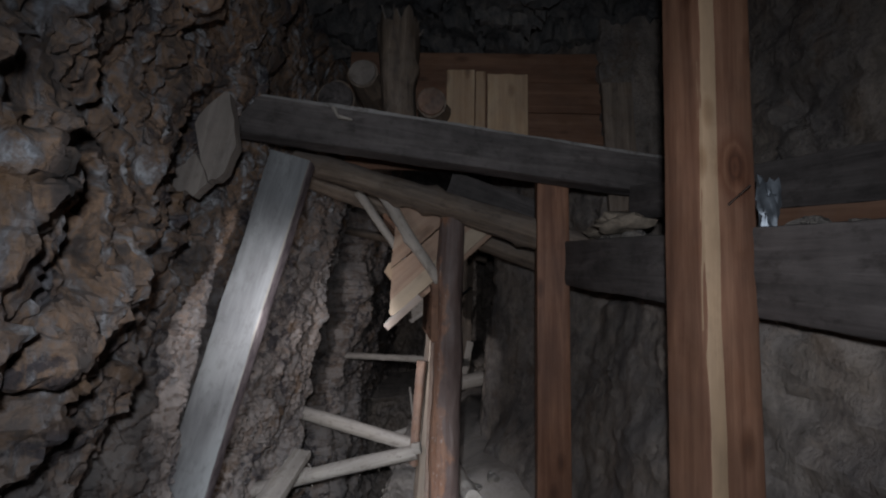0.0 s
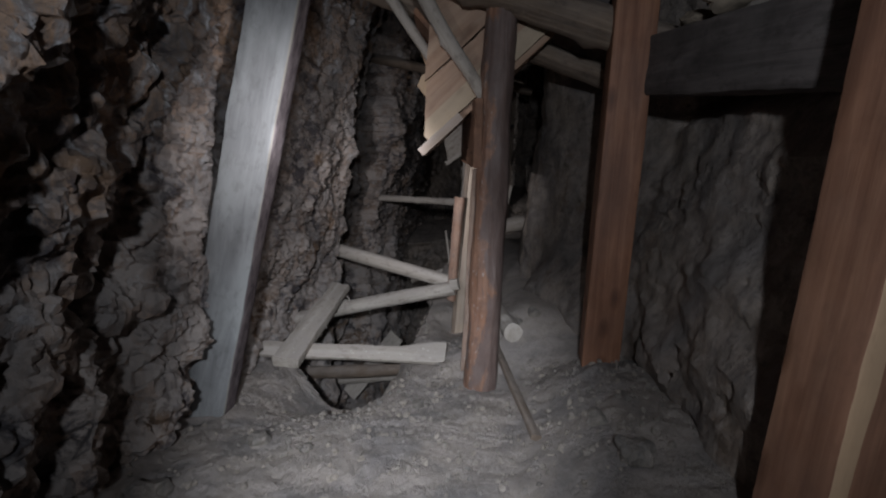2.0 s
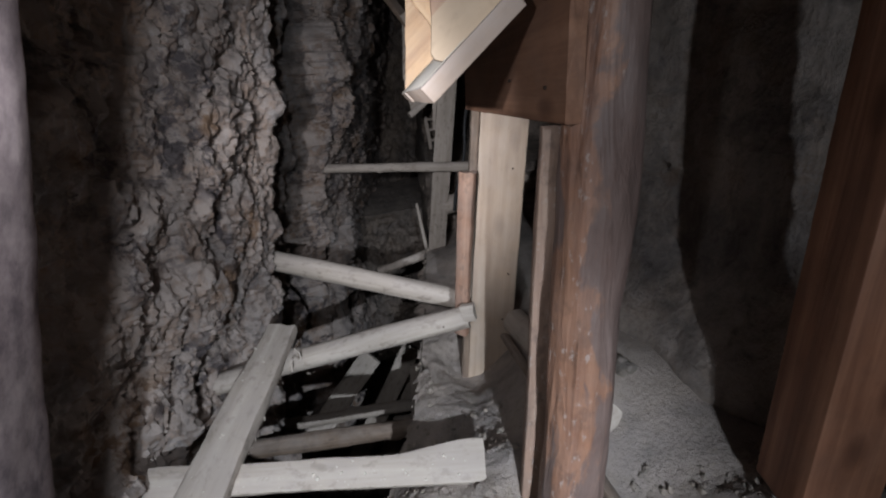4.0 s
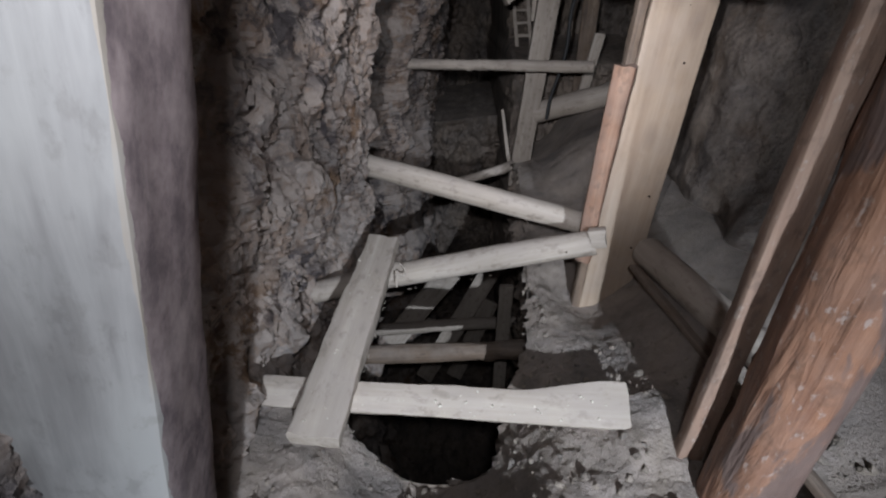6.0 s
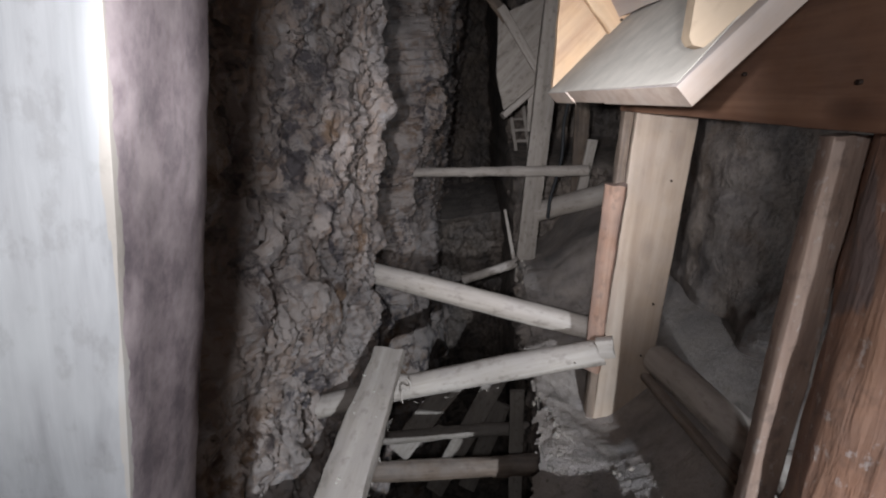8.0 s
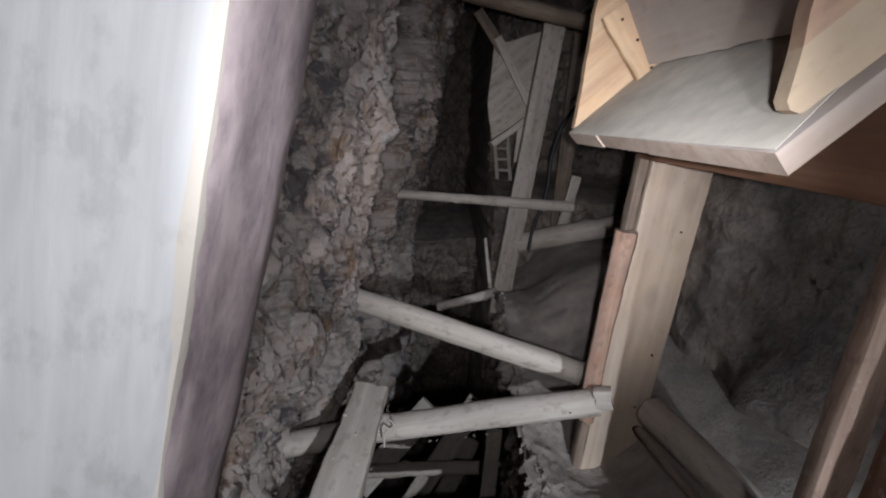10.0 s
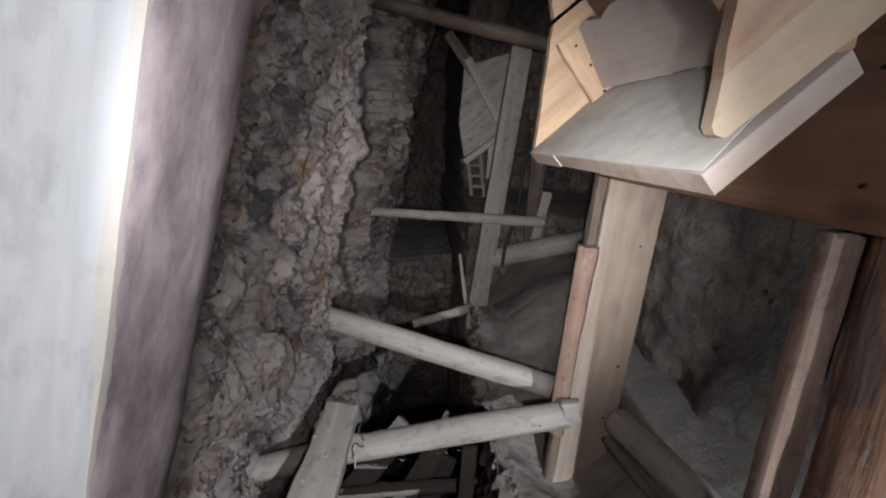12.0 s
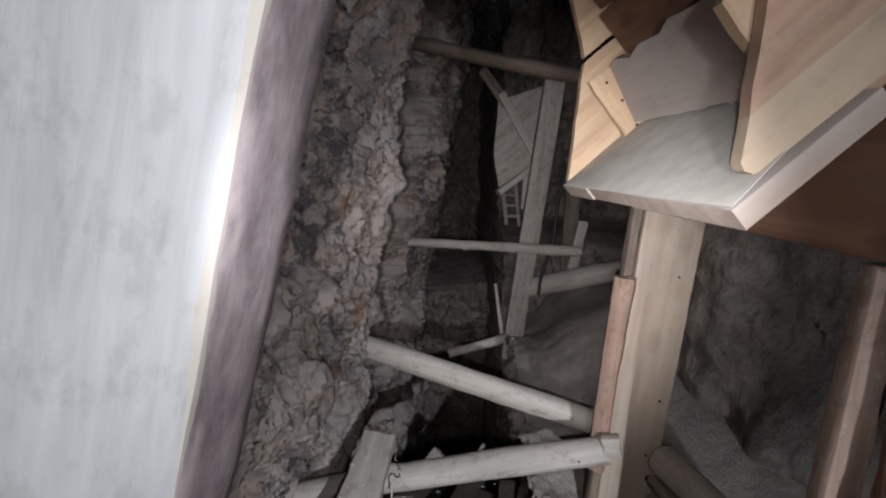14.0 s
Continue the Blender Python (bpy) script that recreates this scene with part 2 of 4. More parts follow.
DIRT = rock("mine_dirt", ((0.30, (0.20, 0.175, 0.15)), (0.5, (0.32, 0.29, 0.255)), (0.7, (0.40, 0.37, 0.33))), 0.85, scale=1.8, slant=False)
STONE = rock("loose_stone", ((0.30, (0.14, 0.12, 0.10)), (0.5, (0.28, 0.25, 0.21)), (0.7, (0.40, 0.36, 0.31))), 0.6, scale=2.0)
WOOD_BLACK = wood("blackened_timber", (0.021, 0.016, 0.0155), (0.064, 0.050, 0.047), (0.14, 0.114, 0.107), dust=0.28, stain=0.6, relief=0.9, length=1.3, flecks=0.9)
WOOD_BEAM = wood("dusty_black_beam", (0.021, 0.016, 0.0155), (0.068, 0.052, 0.049), (0.15, 0.122, 0.114), dust=0.42, stain=0.6, relief=0.9, length=1.3, flecks=0.9, sap=(0.100, 0.2, (0.42, 0.385, 0.36), 9.0, 2))
# the post's side is coloured darker than its front, shade painted in
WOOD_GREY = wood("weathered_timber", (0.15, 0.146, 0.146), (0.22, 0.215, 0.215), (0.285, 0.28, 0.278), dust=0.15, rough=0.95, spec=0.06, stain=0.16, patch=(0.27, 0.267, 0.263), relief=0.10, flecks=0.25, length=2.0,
                 sap=(0.109, 0.13, (0.27, 0.235, 0.20), -0.06), shaded_flank=((0.06, 0.048, 0.054), (0.165, 0.13, 0.135), (0.27, 0.222, 0.22)))
WOOD_RED = wood("red_fir", (0.13, 0.048, 0.024), (0.25, 0.105, 0.056), (0.36, 0.17, 0.095), dust=0.10, rough=0.6, stain=0.35, relief=0.3, flecks=0.15, knots=0.85)
WOOD_SAP = wood("red_fir_with_sapwood", (0.13, 0.052, 0.028), (0.24, 0.108, 0.062), (0.34, 0.17, 0.10), dust=0.10, rough=0.6, stain=0.35, relief=0.3, sap=(-0.086, -0.040, (0.50, 0.33, 0.20), -0.07), flecks=0.15, knots=0.85, spot=(1.93, 0.02, -0.09))
WOOD_SIDE = wood("two_tone_pine", (0.30, 0.16, 0.095), (0.42, 0.255, 0.165), (0.50, 0.34, 0.23), dust=0.3, rough=0.65, stain=0.3, relief=0.22, flecks=0.2, sap=(1.0, 1.325, (0.50, 0.38, 0.26), 9.0), knots=0.85)
WOOD_SLAB = wood("rough_slab", (0.16, 0.09, 0.064), (0.29, 0.18, 0.128), (0.38, 0.26, 0.195), dust=0.3, stain=0.5, relief=0.6, knots=0.85, length=2.0, glint=0.3)
WOOD_BROWN = wood("brown_board", (0.12, 0.052, 0.028), (0.20, 0.092, 0.05), (0.27, 0.135, 0.078), dust=0.16, stain=0.3, relief=0.3, flecks=0.15, knots=0.85)
WOOD_PALE = wood("dusty_pole", (0.30, 0.25, 0.20), (0.455, 0.385, 0.33), (0.535, 0.465, 0.405), dust=0.5, stain=0.25, relief=0.3, flecks=0.6, length=1.4)
WOOD_PINE = wood("new_pine", (0.36, 0.20, 0.105), (0.52, 0.33, 0.185), (0.60, 0.42, 0.26), dust=0.45, rough=0.65, stain=0.25, relief=0.22, flecks=0.15, knots=0.85)
WOOD_DUSTY = wood("dusty_planed_board", (0.30, 0.20, 0.145), (0.42, 0.31, 0.24), (0.50, 0.39, 0.31), dust=1.1, rough=0.75, stain=0.2, relief=0.22, flecks=0.15)
WOOD_GATE = wood("dust_coated_board", (0.30, 0.22, 0.17), (0.40, 0.31, 0.25), (0.46, 0.38, 0.31), dust=2.2, rough=0.85, stain=0.2, relief=0.22, flecks=0.3)
WOOD_PINK = wood("planed_board", (0.30, 0.20, 0.135), (0.41, 0.30, 0.215), (0.48, 0.37, 0.28), dust=0.6, rough=0.65, stain=0.25, relief=0.22, flecks=0.15, knots=0.4)
WOOD_LOG = wood("peeled_log", (0.12, 0.05, 0.03), (0.25, 0.115, 0.065), (0.37, 0.19, 0.115), dust=0.3, rough=0.5, stain=0.35, relief=0.8, flecks=0.5, length=2.2, glint=0.35, bark=((0.045, 0.027, 0.024), (0.17, 0.105, 0.088), -1.45))
WOOD_STUB = wood("orange_board", (0.13, 0.06, 0.035), (0.27, 0.135, 0.08), (0.39, 0.23, 0.15), dust=0.45, stain=0.6, relief=0.5, flecks=0.6)
WOOD_CAP = wood("old_round_timber", (0.07, 0.045, 0.03), (0.18, 0.12, 0.08), (0.30, 0.22, 0.16), dust=0.35, stain=0.5, relief=0.9)
WOOD_DRAB = wood("drab_board", (0.13, 0.10, 0.08), (0.22, 0.175, 0.145), (0.30, 0.25, 0.21), dust=0.5, stain=0.3, relief=0.4, flecks=0.4)
NAIL = plain("rusty_nail", (0.05, 0.03, 0.022), 0.6, 0.7)
FOIL = plain("crumpled_foil", (0.22, 0.23, 0.25), 0.45, 0.6, 25)
POWDER = plain("pale_rock_dust", (0.49, 0.44, 0.385), 0.95, 0.0, 14, 0.86)
RUBBER = plain("black_hose", (0.02, 0.02, 0.022), 0.6, 0.0, 40)
SACK = plain("dirty_sacking", (0.26, 0.20, 0.15), 0.9, 0.0, 30)


# ---------------------------------------------------------------- mesh helpers
def finish(name, bm, mat, parent=None, label="", angle=40, matrix=None):
    me = bpy.data.meshes.new(name)
    bmesh.ops.recalc_face_normals(bm, faces=bm.faces)
    bm.to_mesh(me)
    bm.free()
    me.polygons.foreach_set("use_smooth", [True] * len(me.polygons))
    me.set_sharp_from_angle(angle=radians(angle))
    me.materials.append(mat)
    ob = new(name, me)
    if matrix is not None:
        ob.matrix_world = matrix
    if parent is not None:
        ob.parent = parent
    if label:
        ob["label"] = label
    return ob


part = finish


def along(a, b, up=(0, 0, 1)):
    """A frame at a whose x axis runs to b and whose z axis is nearest to up."""
    a, b = Vector(a), Vector(b)
    x = (b - a).normalized()
    y = Vector(up).cross(x).normalized()
    z = x.cross(y)
    m = Matrix((x, y, z)).transposed().to_4x4()
    m.translation = a
    return m, (b - a).length


_seed = [0]


def bar(name, a, b, w, h, mat, parent=None, label="", up=(0, 0, 1), wear=0.004, taper=1.0, bow=0.0, ragged=0.006, step=0.045, round_=0.007, flare=None):
    """A sawn board or beam from a to b: w across, h thick, with worn edges, uneven faces and rough ends."""
    m, length = along(a, b, up)
    _seed[0] += 1
    off = np.array([31.7, 5.1, 12.9]) * _seed[0]
    n = max(4, int(length / step))
    rr = min(round_, w * 0.3, h * 0.3)
    sec = []
    for sx, sy, a0 in ((1, 1, 0), (-1, 1, 90), (-1, -1, 180), (1, -1, 270)):
        for k in (0, 45, 90):
            t = radians(a0 + k)
            sec.append((sx * (w / 2 - rr) + rr * math.cos(t), sy * (h / 2 - rr) + rr * math.sin(t)))
    extra = []
    for i in range(12):
        p, q = sec[i], sec[(i + 1) % 12]
        extra.append(p)
        gap = math.dist(p, q)
        for k in range(1, max(1, int(gap / 0.045)) + (1 if gap > 0.03 else 0)):
            f = k / (max(1, int(gap / 0.045)) + 1)
            extra.append((p[0] + f * (q[0] - p[0]), p[1] + f * (q[1] - p[1])))
    sec = np.array(extra)
    c = len(sec)
    ts = np.linspace(0, 1, n + 1)
    P = np.zeros((n + 1, c, 3))
    for i, t in enumerate(ts):
        s = 1 + (taper - 1) * t
        P[i, :, 0], P[i, :, 1], P[i, :, 2] = t * length, sec[:, 0] * s, sec[:, 1] * s + bow * 4 * t * (1 - t)
        if flare:
            P[i, :, 1] = np.where(sec[:, 0] > 0, P[i, :, 1] + flare(t), P[i, :, 1])
    q = P * (2.2, 9, 9) + off
    dist = perlin(q) * wear * 2.0 + perlin(P * (14, 22, 22) + off) * wear
    rad = P[..., 1:] - P[:, :, 1:].mean(1, keepdims=True)
    rad /= np.linalg.norm(rad, axis=-1, keepdims=True) + 1e-9
    P[..., 1:] += rad * dist[..., None]
    for i, sgn in ((0, -1), (n, 1)):
        P[i, :, 0] += sgn * (perlin(np.c_[P[i, :, 1:] * 30, np.zeros(c)] + off) * ragged * 2)
    bm = bmesh.new()
    rows = [[bm.verts.new(v) for v in ring] for ring in P]
    for i in range(n):
        for k in range(c):
            bm.faces.new((rows[i][k], rows[i][(k + 1) % c], rows[i + 1][(k + 1) % c], rows[i + 1][k]))
    for i in (0, n):
        mid = bm.verts.new(P[i].mean(0))
        for k in range(c):
            bm.faces.new((rows[i][k], rows[i][(k + 1) % c], mid))
    return finish(name, bm, mat, parent, label, 35, m)


def pole(name, a, b, r0, r1, mat, parent=None, label="", wear=0.006, bow=0.0, flat=0.0, sides=22, splinter=0.0, knots=3, lumps=1.0, fluted=0.6):
    """A round timber from a to b with knots, a slight bow, uneven bark and sawn or splintered ends. flat: share of one side cut away."""
    m, length = along(a, b)
    _seed[0] += 1
    off = np.array([13.7, 25.1, 8.9]) * _seed[0]
    rnd = random.Random(_seed[0])
    n = max(6, int(length / 0.035))
    ts, ang = np.linspace(0, 1, n + 1), np.linspace(0, 2 * np.pi, sides, endpoint=False)
    T, A = np.meshgrid(ts, ang, indexing="ij")
    R = r0 + (r1 - r0) * T
    P = np.stack([T * length, R * np.cos(A), R * np.sin(A)], -1)
    R = R + perlin(P * (2.0, 7, 7) + off) * wear * 3 * lumps + perlin(P * (7, 26, 26) + off) * wear * 1.3 + perlin(P * (1.3, 48, 48) + off) * wear * fluted
    for _ in range(knots):
        t0, a0 = rnd.random(), rnd.random() * 6.28
        d = np.minimum(abs(A - a0), 2 * np.pi - abs(A - a0)) * r0
        R = R + 0.35 * r0 * np.exp(-(((T - t0) * length) ** 2 + d**2) / (0.5 * r0) ** 2)
    P[..., 1], P[..., 2] = R * np.cos(A), R * np.sin(A)
    if flat:
        P[..., 1] = np.maximum(P[..., 1], -r0 * (1 - flat))
    P[..., 2] += bow * 4 * T * (1 - T)
    for i, sgn in ((0, -1), (n, 1)):
        P[i, :, 0] += sgn * (perlin(np.c_[P[i, :, 1:] * 25, np.zeros(sides)] + off) * 0.008)
    if splinter:
        P[n, :, 0] += splinter * np.array([rnd.random() for _ in range(sides)])
    bm = bmesh.new()
    rows = [[bm.verts.new(v) for v in ring] for ring in P]
    for i in range(n):
        for k in range(sides):
            bm.faces.new((rows[i][k], rows[i][(k + 1) % sides], rows[i + 1][(k + 1) % sides], rows[i + 1][k]))
    for i in (0, n):
        c = P[i].mean(0)
        if splinter and i == n:
            c[0] = length - 0.01
        mid = bm.verts.new(c)
        for k in range(sides):
            bm.faces.new((rows[i][k], rows[i][(k + 1) % sides], mid))
    return finish(name, bm, mat, parent, label, 50, m)


def slab(name, outline, depth, mat, parent=None, label="", origin=(0, 0, 0), u=(1, 0, 0), v=(0, 0, 1), grain=0.0, wear=0.003):
    """A flat board of any outline (points in metres along u and v from origin), depth thick along u x v. grain: its angle to u, degrees."""
    u, v = Vector(u).normalized(), Vector(v).normalized()
    w = u.cross(v).normalized()
    v = w.cross(u)
    c, s = math.cos(radians(grain)), math.sin(radians(grain))
    m = Matrix((u * c + v * s, v * c - u * s, w)).transposed().to_4x4()
    m.translation = Vector(origin)
    pts = []
    for (x0, y0), (x1, y1) in zip(outline, outline[1:] + outline[:1]):
        k = max(1, int(math.dist((x0, y0), (x1, y1)) / 0.05))
        pts += [(x0 + (x1 - x0) * i / k, y0 + (y1 - y0) * i / k) for i in range(k)]
    _seed[0] += 1
    rnd = random.Random(_seed[0])
    bm = bmesh.new()
    ring = []
    for x, y in pts:
        x, y = x + rnd.uniform(-wear, wear), y + rnd.uniform(-wear, wear)
        ring.append(bm.verts.new((x * c + y * s, y * c - x * s, 0)))
    face = bm.faces.new(ring)
    made = bmesh.ops.extrude_face_region(bm, geom=[face])
    for vert in [e for e in made["geom"] if isinstance(e, bmesh.types.BMVert)]:
        vert.co.z += depth
    rim = [e for e in bm.edges if len(e.link_faces) == 2 and e.calc_face_angle(0) > 0.9 and abs(e.verts[0].co.z - e.verts[1].co.z) < depth / 2]
    bmesh.ops.bevel(bm, geom=rim, offset=min(0.004, depth * 0.2), segments=1, affect="EDGES")
    return finish(name, bm, mat, parent, label, 35, m)


def thing(name, at=(0, 0, 0)):
    ob = new(name)
    ob.empty_display_size = 0.1
    ob.location = at
    bpy.context.view_layer.update()
    return ob


def adopt(parent, *children):
    """Makes the children parts of a thing without moving them."""
    bpy.context.view_layer.update()
    for ch in children:
        ch.parent = parent
        ch.matrix_parent_inverse = parent.matrix_world.inverted()


def sheet(name, V, mask, mat, label, category):
    """A rock surface from a grid of points; mask drops faces."""
    r, c = V.shape[:2]
    idx = np.arange(r * c).reshape(r, c)
    F = np.stack([idx[:-1, :-1], idx[1:, :-1], idx[1:, 1:], idx[:-1, 1:]], -1)
    if mask is not None:
        F = F[mask]
    F = F.reshape(-1, 4)
    me = bpy.data.meshes.new(name)
    me.vertices.add(r * c)
    me.vertices.foreach_set("co", V.reshape(-1).astype(np.float32))
    me.loops.add(F.size)
    me.loops.foreach_set("vertex_index", F.reshape(-1).astype(np.int32))
    me.polygons.add(len(F))
    me.polygons.foreach_set("loop_start", np.arange(0, F.size, 4, dtype=np.int32))
    me.polygons.foreach_set("use_smooth", np.ones(len(F), bool))
    me.update(calc_edges=True)
    me.validate()
    me.set_sharp_from_angle(angle=radians(30))
    me.materials.append(mat)
    return tagged(new(name, me), label, category, kind="structure")


def broken(u, v, w, big=0.10, block=0.07, crack=0.05, fine=0.02, su=4.2, sv=1.7):
    """Relief of broken, bedded rock over a surface, in metres."""
    p = np.stack([u, v, w], -1)
    warp = np.stack([fbm(p * 1.7 + 3, 3), fbm(p * 1.7 + 40, 3), 0 * u], -1) * 0.30
    b = p + warp
    k = np.stack([b[..., 0] * su, b[..., 1] * sv, 0 * u + 0.5], -1)
    f1, gap, rnd = worley(k)
    f1b, gapb, rndb = worley(k * 2.7 + 11.3)
    f1c, gapc, rndc = worley(k * 7.5 + 5.1)
    d = fbm(p * 1.1, 3) * big * 2
    d = d + (rnd - 0.5) * block * 1.6 - crack * np.exp(-gap * 9) + (0.4 - f1) * block * 0.5
    d = d + (rndb - 0.5) * block * 0.7 - crack * 0.45 * np.exp(-gapb * 10)
    d = d + (rndc - 0.5) * fine * 1.1 - fine * 0.6 * np.exp(-gapc * 7)
    return d + (abs(perlin(p * 9 + 7)) - 0.2) * -fine * 1.5 + fbm(p * 24, 2) * fine * 0.7


def facets(u, v, size, height, tilt, seed):
    """Broken faces: each cell of a warped mosaic is a small tilted plane at its own height."""
    p = np.stack([u / size, v / size], -1)
    q = np.stack([u, v, 0 * u + seed * 3.3], -1)
    p = p + np.stack([fbm(q * 0.9 / size, 3), fbm(q * 0.9 / size + 31, 3)], -1) * 0.55
    i = np.floor(p).astype(int)
    table = np.random.RandomState(100 + seed).rand(256, 5)
    f1, f2, h = np.full(u.shape, 9.0), np.full(u.shape, 9.0), np.zeros(u.shape)
    for dx in (-1, 0, 1):
        for dy in (-1, 0, 1):
            c = i + (dx, dy)
            r = table[_perm[_perm[c[..., 0] & 255] + (c[..., 1] & 255)]]
            d = p - c - r[..., :2]
            dist = np.sqrt((d**2).sum(-1))
            near = dist < f1
            f2 = np.where(near, f1, np.minimum(f2, dist))
            f1 = np.where(near, dist, f1)
            h = np.where(near, (r[..., 2] - 0.5) * height + ((r[..., 3:] - 0.5) * d).sum(-1) * tilt, h)
    return h - 0.35 * height * np.exp(-(f2 - f1) * 14)


def ledges(u, v, count, seed, crisp=0.3):
    """Broken plates: a rough field cut into terraces with crisp, ragged edges, about -0.5 to 0.5."""
    q = fbm(np.stack([u, v, 0 * u + seed * 5.7], -1), 5, 0.58) * count
    f = q - np.floor(q)
    return (np.floor(q) + smooth(0, crisp, f) - 0.5) / count


# ---------------------------------------------------------------- the drift and the stope
def left_x(y, z):
    base = np.interp(y, [-3, 0, 0.8, 1.3, 1.8, 2.7, 3.4, 4.1, 4.60, 4.66, 4.9, 5.3, 5.58, 5.72, 6.0, 6.22, 7.1, 10],
                     [-0.85, -0.9, -0.95, -1.10, -1.33, -1.52, -1.56, -1.50, -1.42, -1.66, -2.15, -2.08, -1.62, -1.82, -2.05, -1.42, -1.34, -1.5])
    return base + 0.15 * np.clip(z - 0.3, -0.6, 2.2) + 0.10 * np.clip(z - 1.9, 0, 2)


ys = np.concatenate([np.arange(-3.0, 0.5, 0.035), np.arange(0.5, 4.5, 0.0125), np.arange(4.5, 5.1, 0.007), np.arange(5.1, 6.3, 0.014), np.arange(6.3, 12.7, 0.04)])
zs = np.concatenate([np.arange(-3.9, -0.6, 0.035), np.arange(-0.6, 2.7, 0.0125), np.arange(2.7, 4.0, 0.035)])
Y, Z = np.meshgrid(ys, zs, indexing="ij")
U, V = 0.86 * Y - 0.51 * Z, 0.51 * Y + 0.86 * Z
D1 = broken(0.90 * Y - 0.44 * Z, 0.44 * Y + 0.90 * Z, left_x(Y, Z) * 0.5)
D1 = 0.55 * (D1 - D1.mean()) + facets(U, V * 0.5, 0.24, 0.12, 0.24, 1) + facets(U, V * 0.6, 0.085, 0.018, 0.05, 2) + 0.12 * ledges(U * 2.4, V * 1.1, 8, 5) + facets(Y, Z, 0.035, 0.007, 0.022, 3)
D2 = 0.10 * fbm(np.stack([Y * 1.6, Z * 1.1, 0 * Y + 4], -1), 3) + facets(U, V * 0.8, 0.36, 0.03, 0.10, 4)
D2 -= 0.04 * np.exp(-((fbm(np.stack([U * 1.9, V * 0.9, 0 * Y + 6], -1), 5, 0.6) / 0.016) ** 2))
D1 -= 0.17 * np.exp(-(((Y - 1.92) / 0.34) ** 2) - ((Z - 2.2) / 0.38) ** 2)
far_part = smooth(2.0, 2.9, Y)
D = D1 * (1 - far_part) * np.interp(Y, [1.0, 2.4], [1.1, 0.85]) + (D2 - D2.mean()) * far_part * np.interp(Y, [4.6, 5.2], [1.0, 1.5])
def blurred(A, n, axis):
    for _ in range(n):
        B = np.moveaxis(A, axis, 0).copy()
        B[1:-1] = (B[:-2] + 2 * B[1:-1] + B[2:]) / 4
        A = np.moveaxis(B, 0, axis)
    return A


D = blurred(blurred(D, 3, 0), 3, 1)
X = left_x(Y, Z) + D
# columns spread evenly along the mean broken profile
slope = (abs(np.gradient(X, axis=0) / np.gradient(Y, axis=0))[:, 90:340] ** 2).mean(axis=1)
dense = np.cumsum(blurred(np.sqrt(1 + slope), 10, 0) * np.gradient(ys))
want = np.cumsum(np.gradient(ys))
yn = np.interp(want / want[-1] * (dense[-1] - dense[0]) + dense[0], dense, ys)
X = np.stack([np.interp(yn, ys, X[:, k]) for k in range(len(zs))], 1)
Y = np.repeat(yn[:, None], len(zs), 1)
U, V = 0.86 * Y - 0.51 * Z, 0.51 * Y + 0.86 * Z
P = np.stack([X, Y, Z], -1)
N = np.cross(np.gradient(P, axis=1), np.gradient(P, axis=0))
N /= np.linalg.norm(N, axis=-1)[..., None] + 1e-9
N *= np.sign(N[..., :1] + 1e-6)
N = blurred(blurred(N, 3, 0), 3, 1)
slip = np.stack([fbm(P * 7 + 5, 3), fbm(P * 7 + 50, 3), fbm(P * 7 + 90, 3)], -1) * 0.05
tip = P + slip
bedded = np.stack([tip[..., 0], 0.86 * tip[..., 1] - 0.51 * tip[..., 2], 0.51 * tip[..., 1] + 0.86 * tip[..., 2]], -1)
f1, gap, chip = worley(bedded * (9, 11, 5.5))
f2, gap2, chip2 = worley(bedded * (26, 30, 17) + 4)
detail = (chip - 0.5) * 0.040 - 0.018 * np.exp(-gap * 8) + (chip2 - 0.5) * 0.009 - 0.004 * np.exp(-gap2 * 8) + 0.045 * fbm(P * 9, 4, 0.6)
plates = 0.15 * ledges(U * 2.4, V * 1.3, 8, 12, 0.35) + 0.075 * ledges(Y * 5.5, Z * 4, 7, 13, 0.4) + 0.016 * fbm(P * 26, 3, 0.65)
seam = fbm(np.stack([U * 1.6, V * 0.8, 0 * Y + 21], -1), 5, 0.62)
plates -= 0.022 * np.exp(-((seam / 0.010) ** 2)) + 0.012 * np.exp(-((fbm(np.stack([U * 3.4, V * 2.2, 0 * Y + 27], -1), 4, 0.6) / 0.012) ** 2))
P = P + N * (np.interp(Y, [1.6, 2.6], [0.35, 1.0]) * (plates - plates.mean()))[..., None]
P = P + N * (detail * np.interp(Y, [2.0, 2.9], [1.2, 0.15]))[..., None]
sheet("wall_left", P, None, ROCK_LEFT,
      "rough ochre and grey rock wall with cracked slanting beds", "rock wall")


def right_x(y, z):
    base = np.interp(y, [-3, 0, 1.2, 1.8, 2.9, 3.3, 3.7, 4.05, 4.4, 4.9, 5.6, 6.2, 7.2, 9.5],
                     [1.2, 1.15, 0.95, 0.84, 0.90, 0.88, 0.76, 0.56, 0.38, 0.38, 0.62, 0.9, 1.25, 1.4])
    lean = np.interp(y, [-3, 3.3, 4.2, 9], [0.22, 0.22, 0.10, 0.12])
    return base - 0.26 * smooth(0.75, 0.15, z) * smooth(3.0, 3.4, y) * smooth(4.3, 3.9, y) + lean * np.clip(z - 0.3, 0, 1.3) + 0.45 * smooth(1.5, 1.8, z) * (y < 3.2)


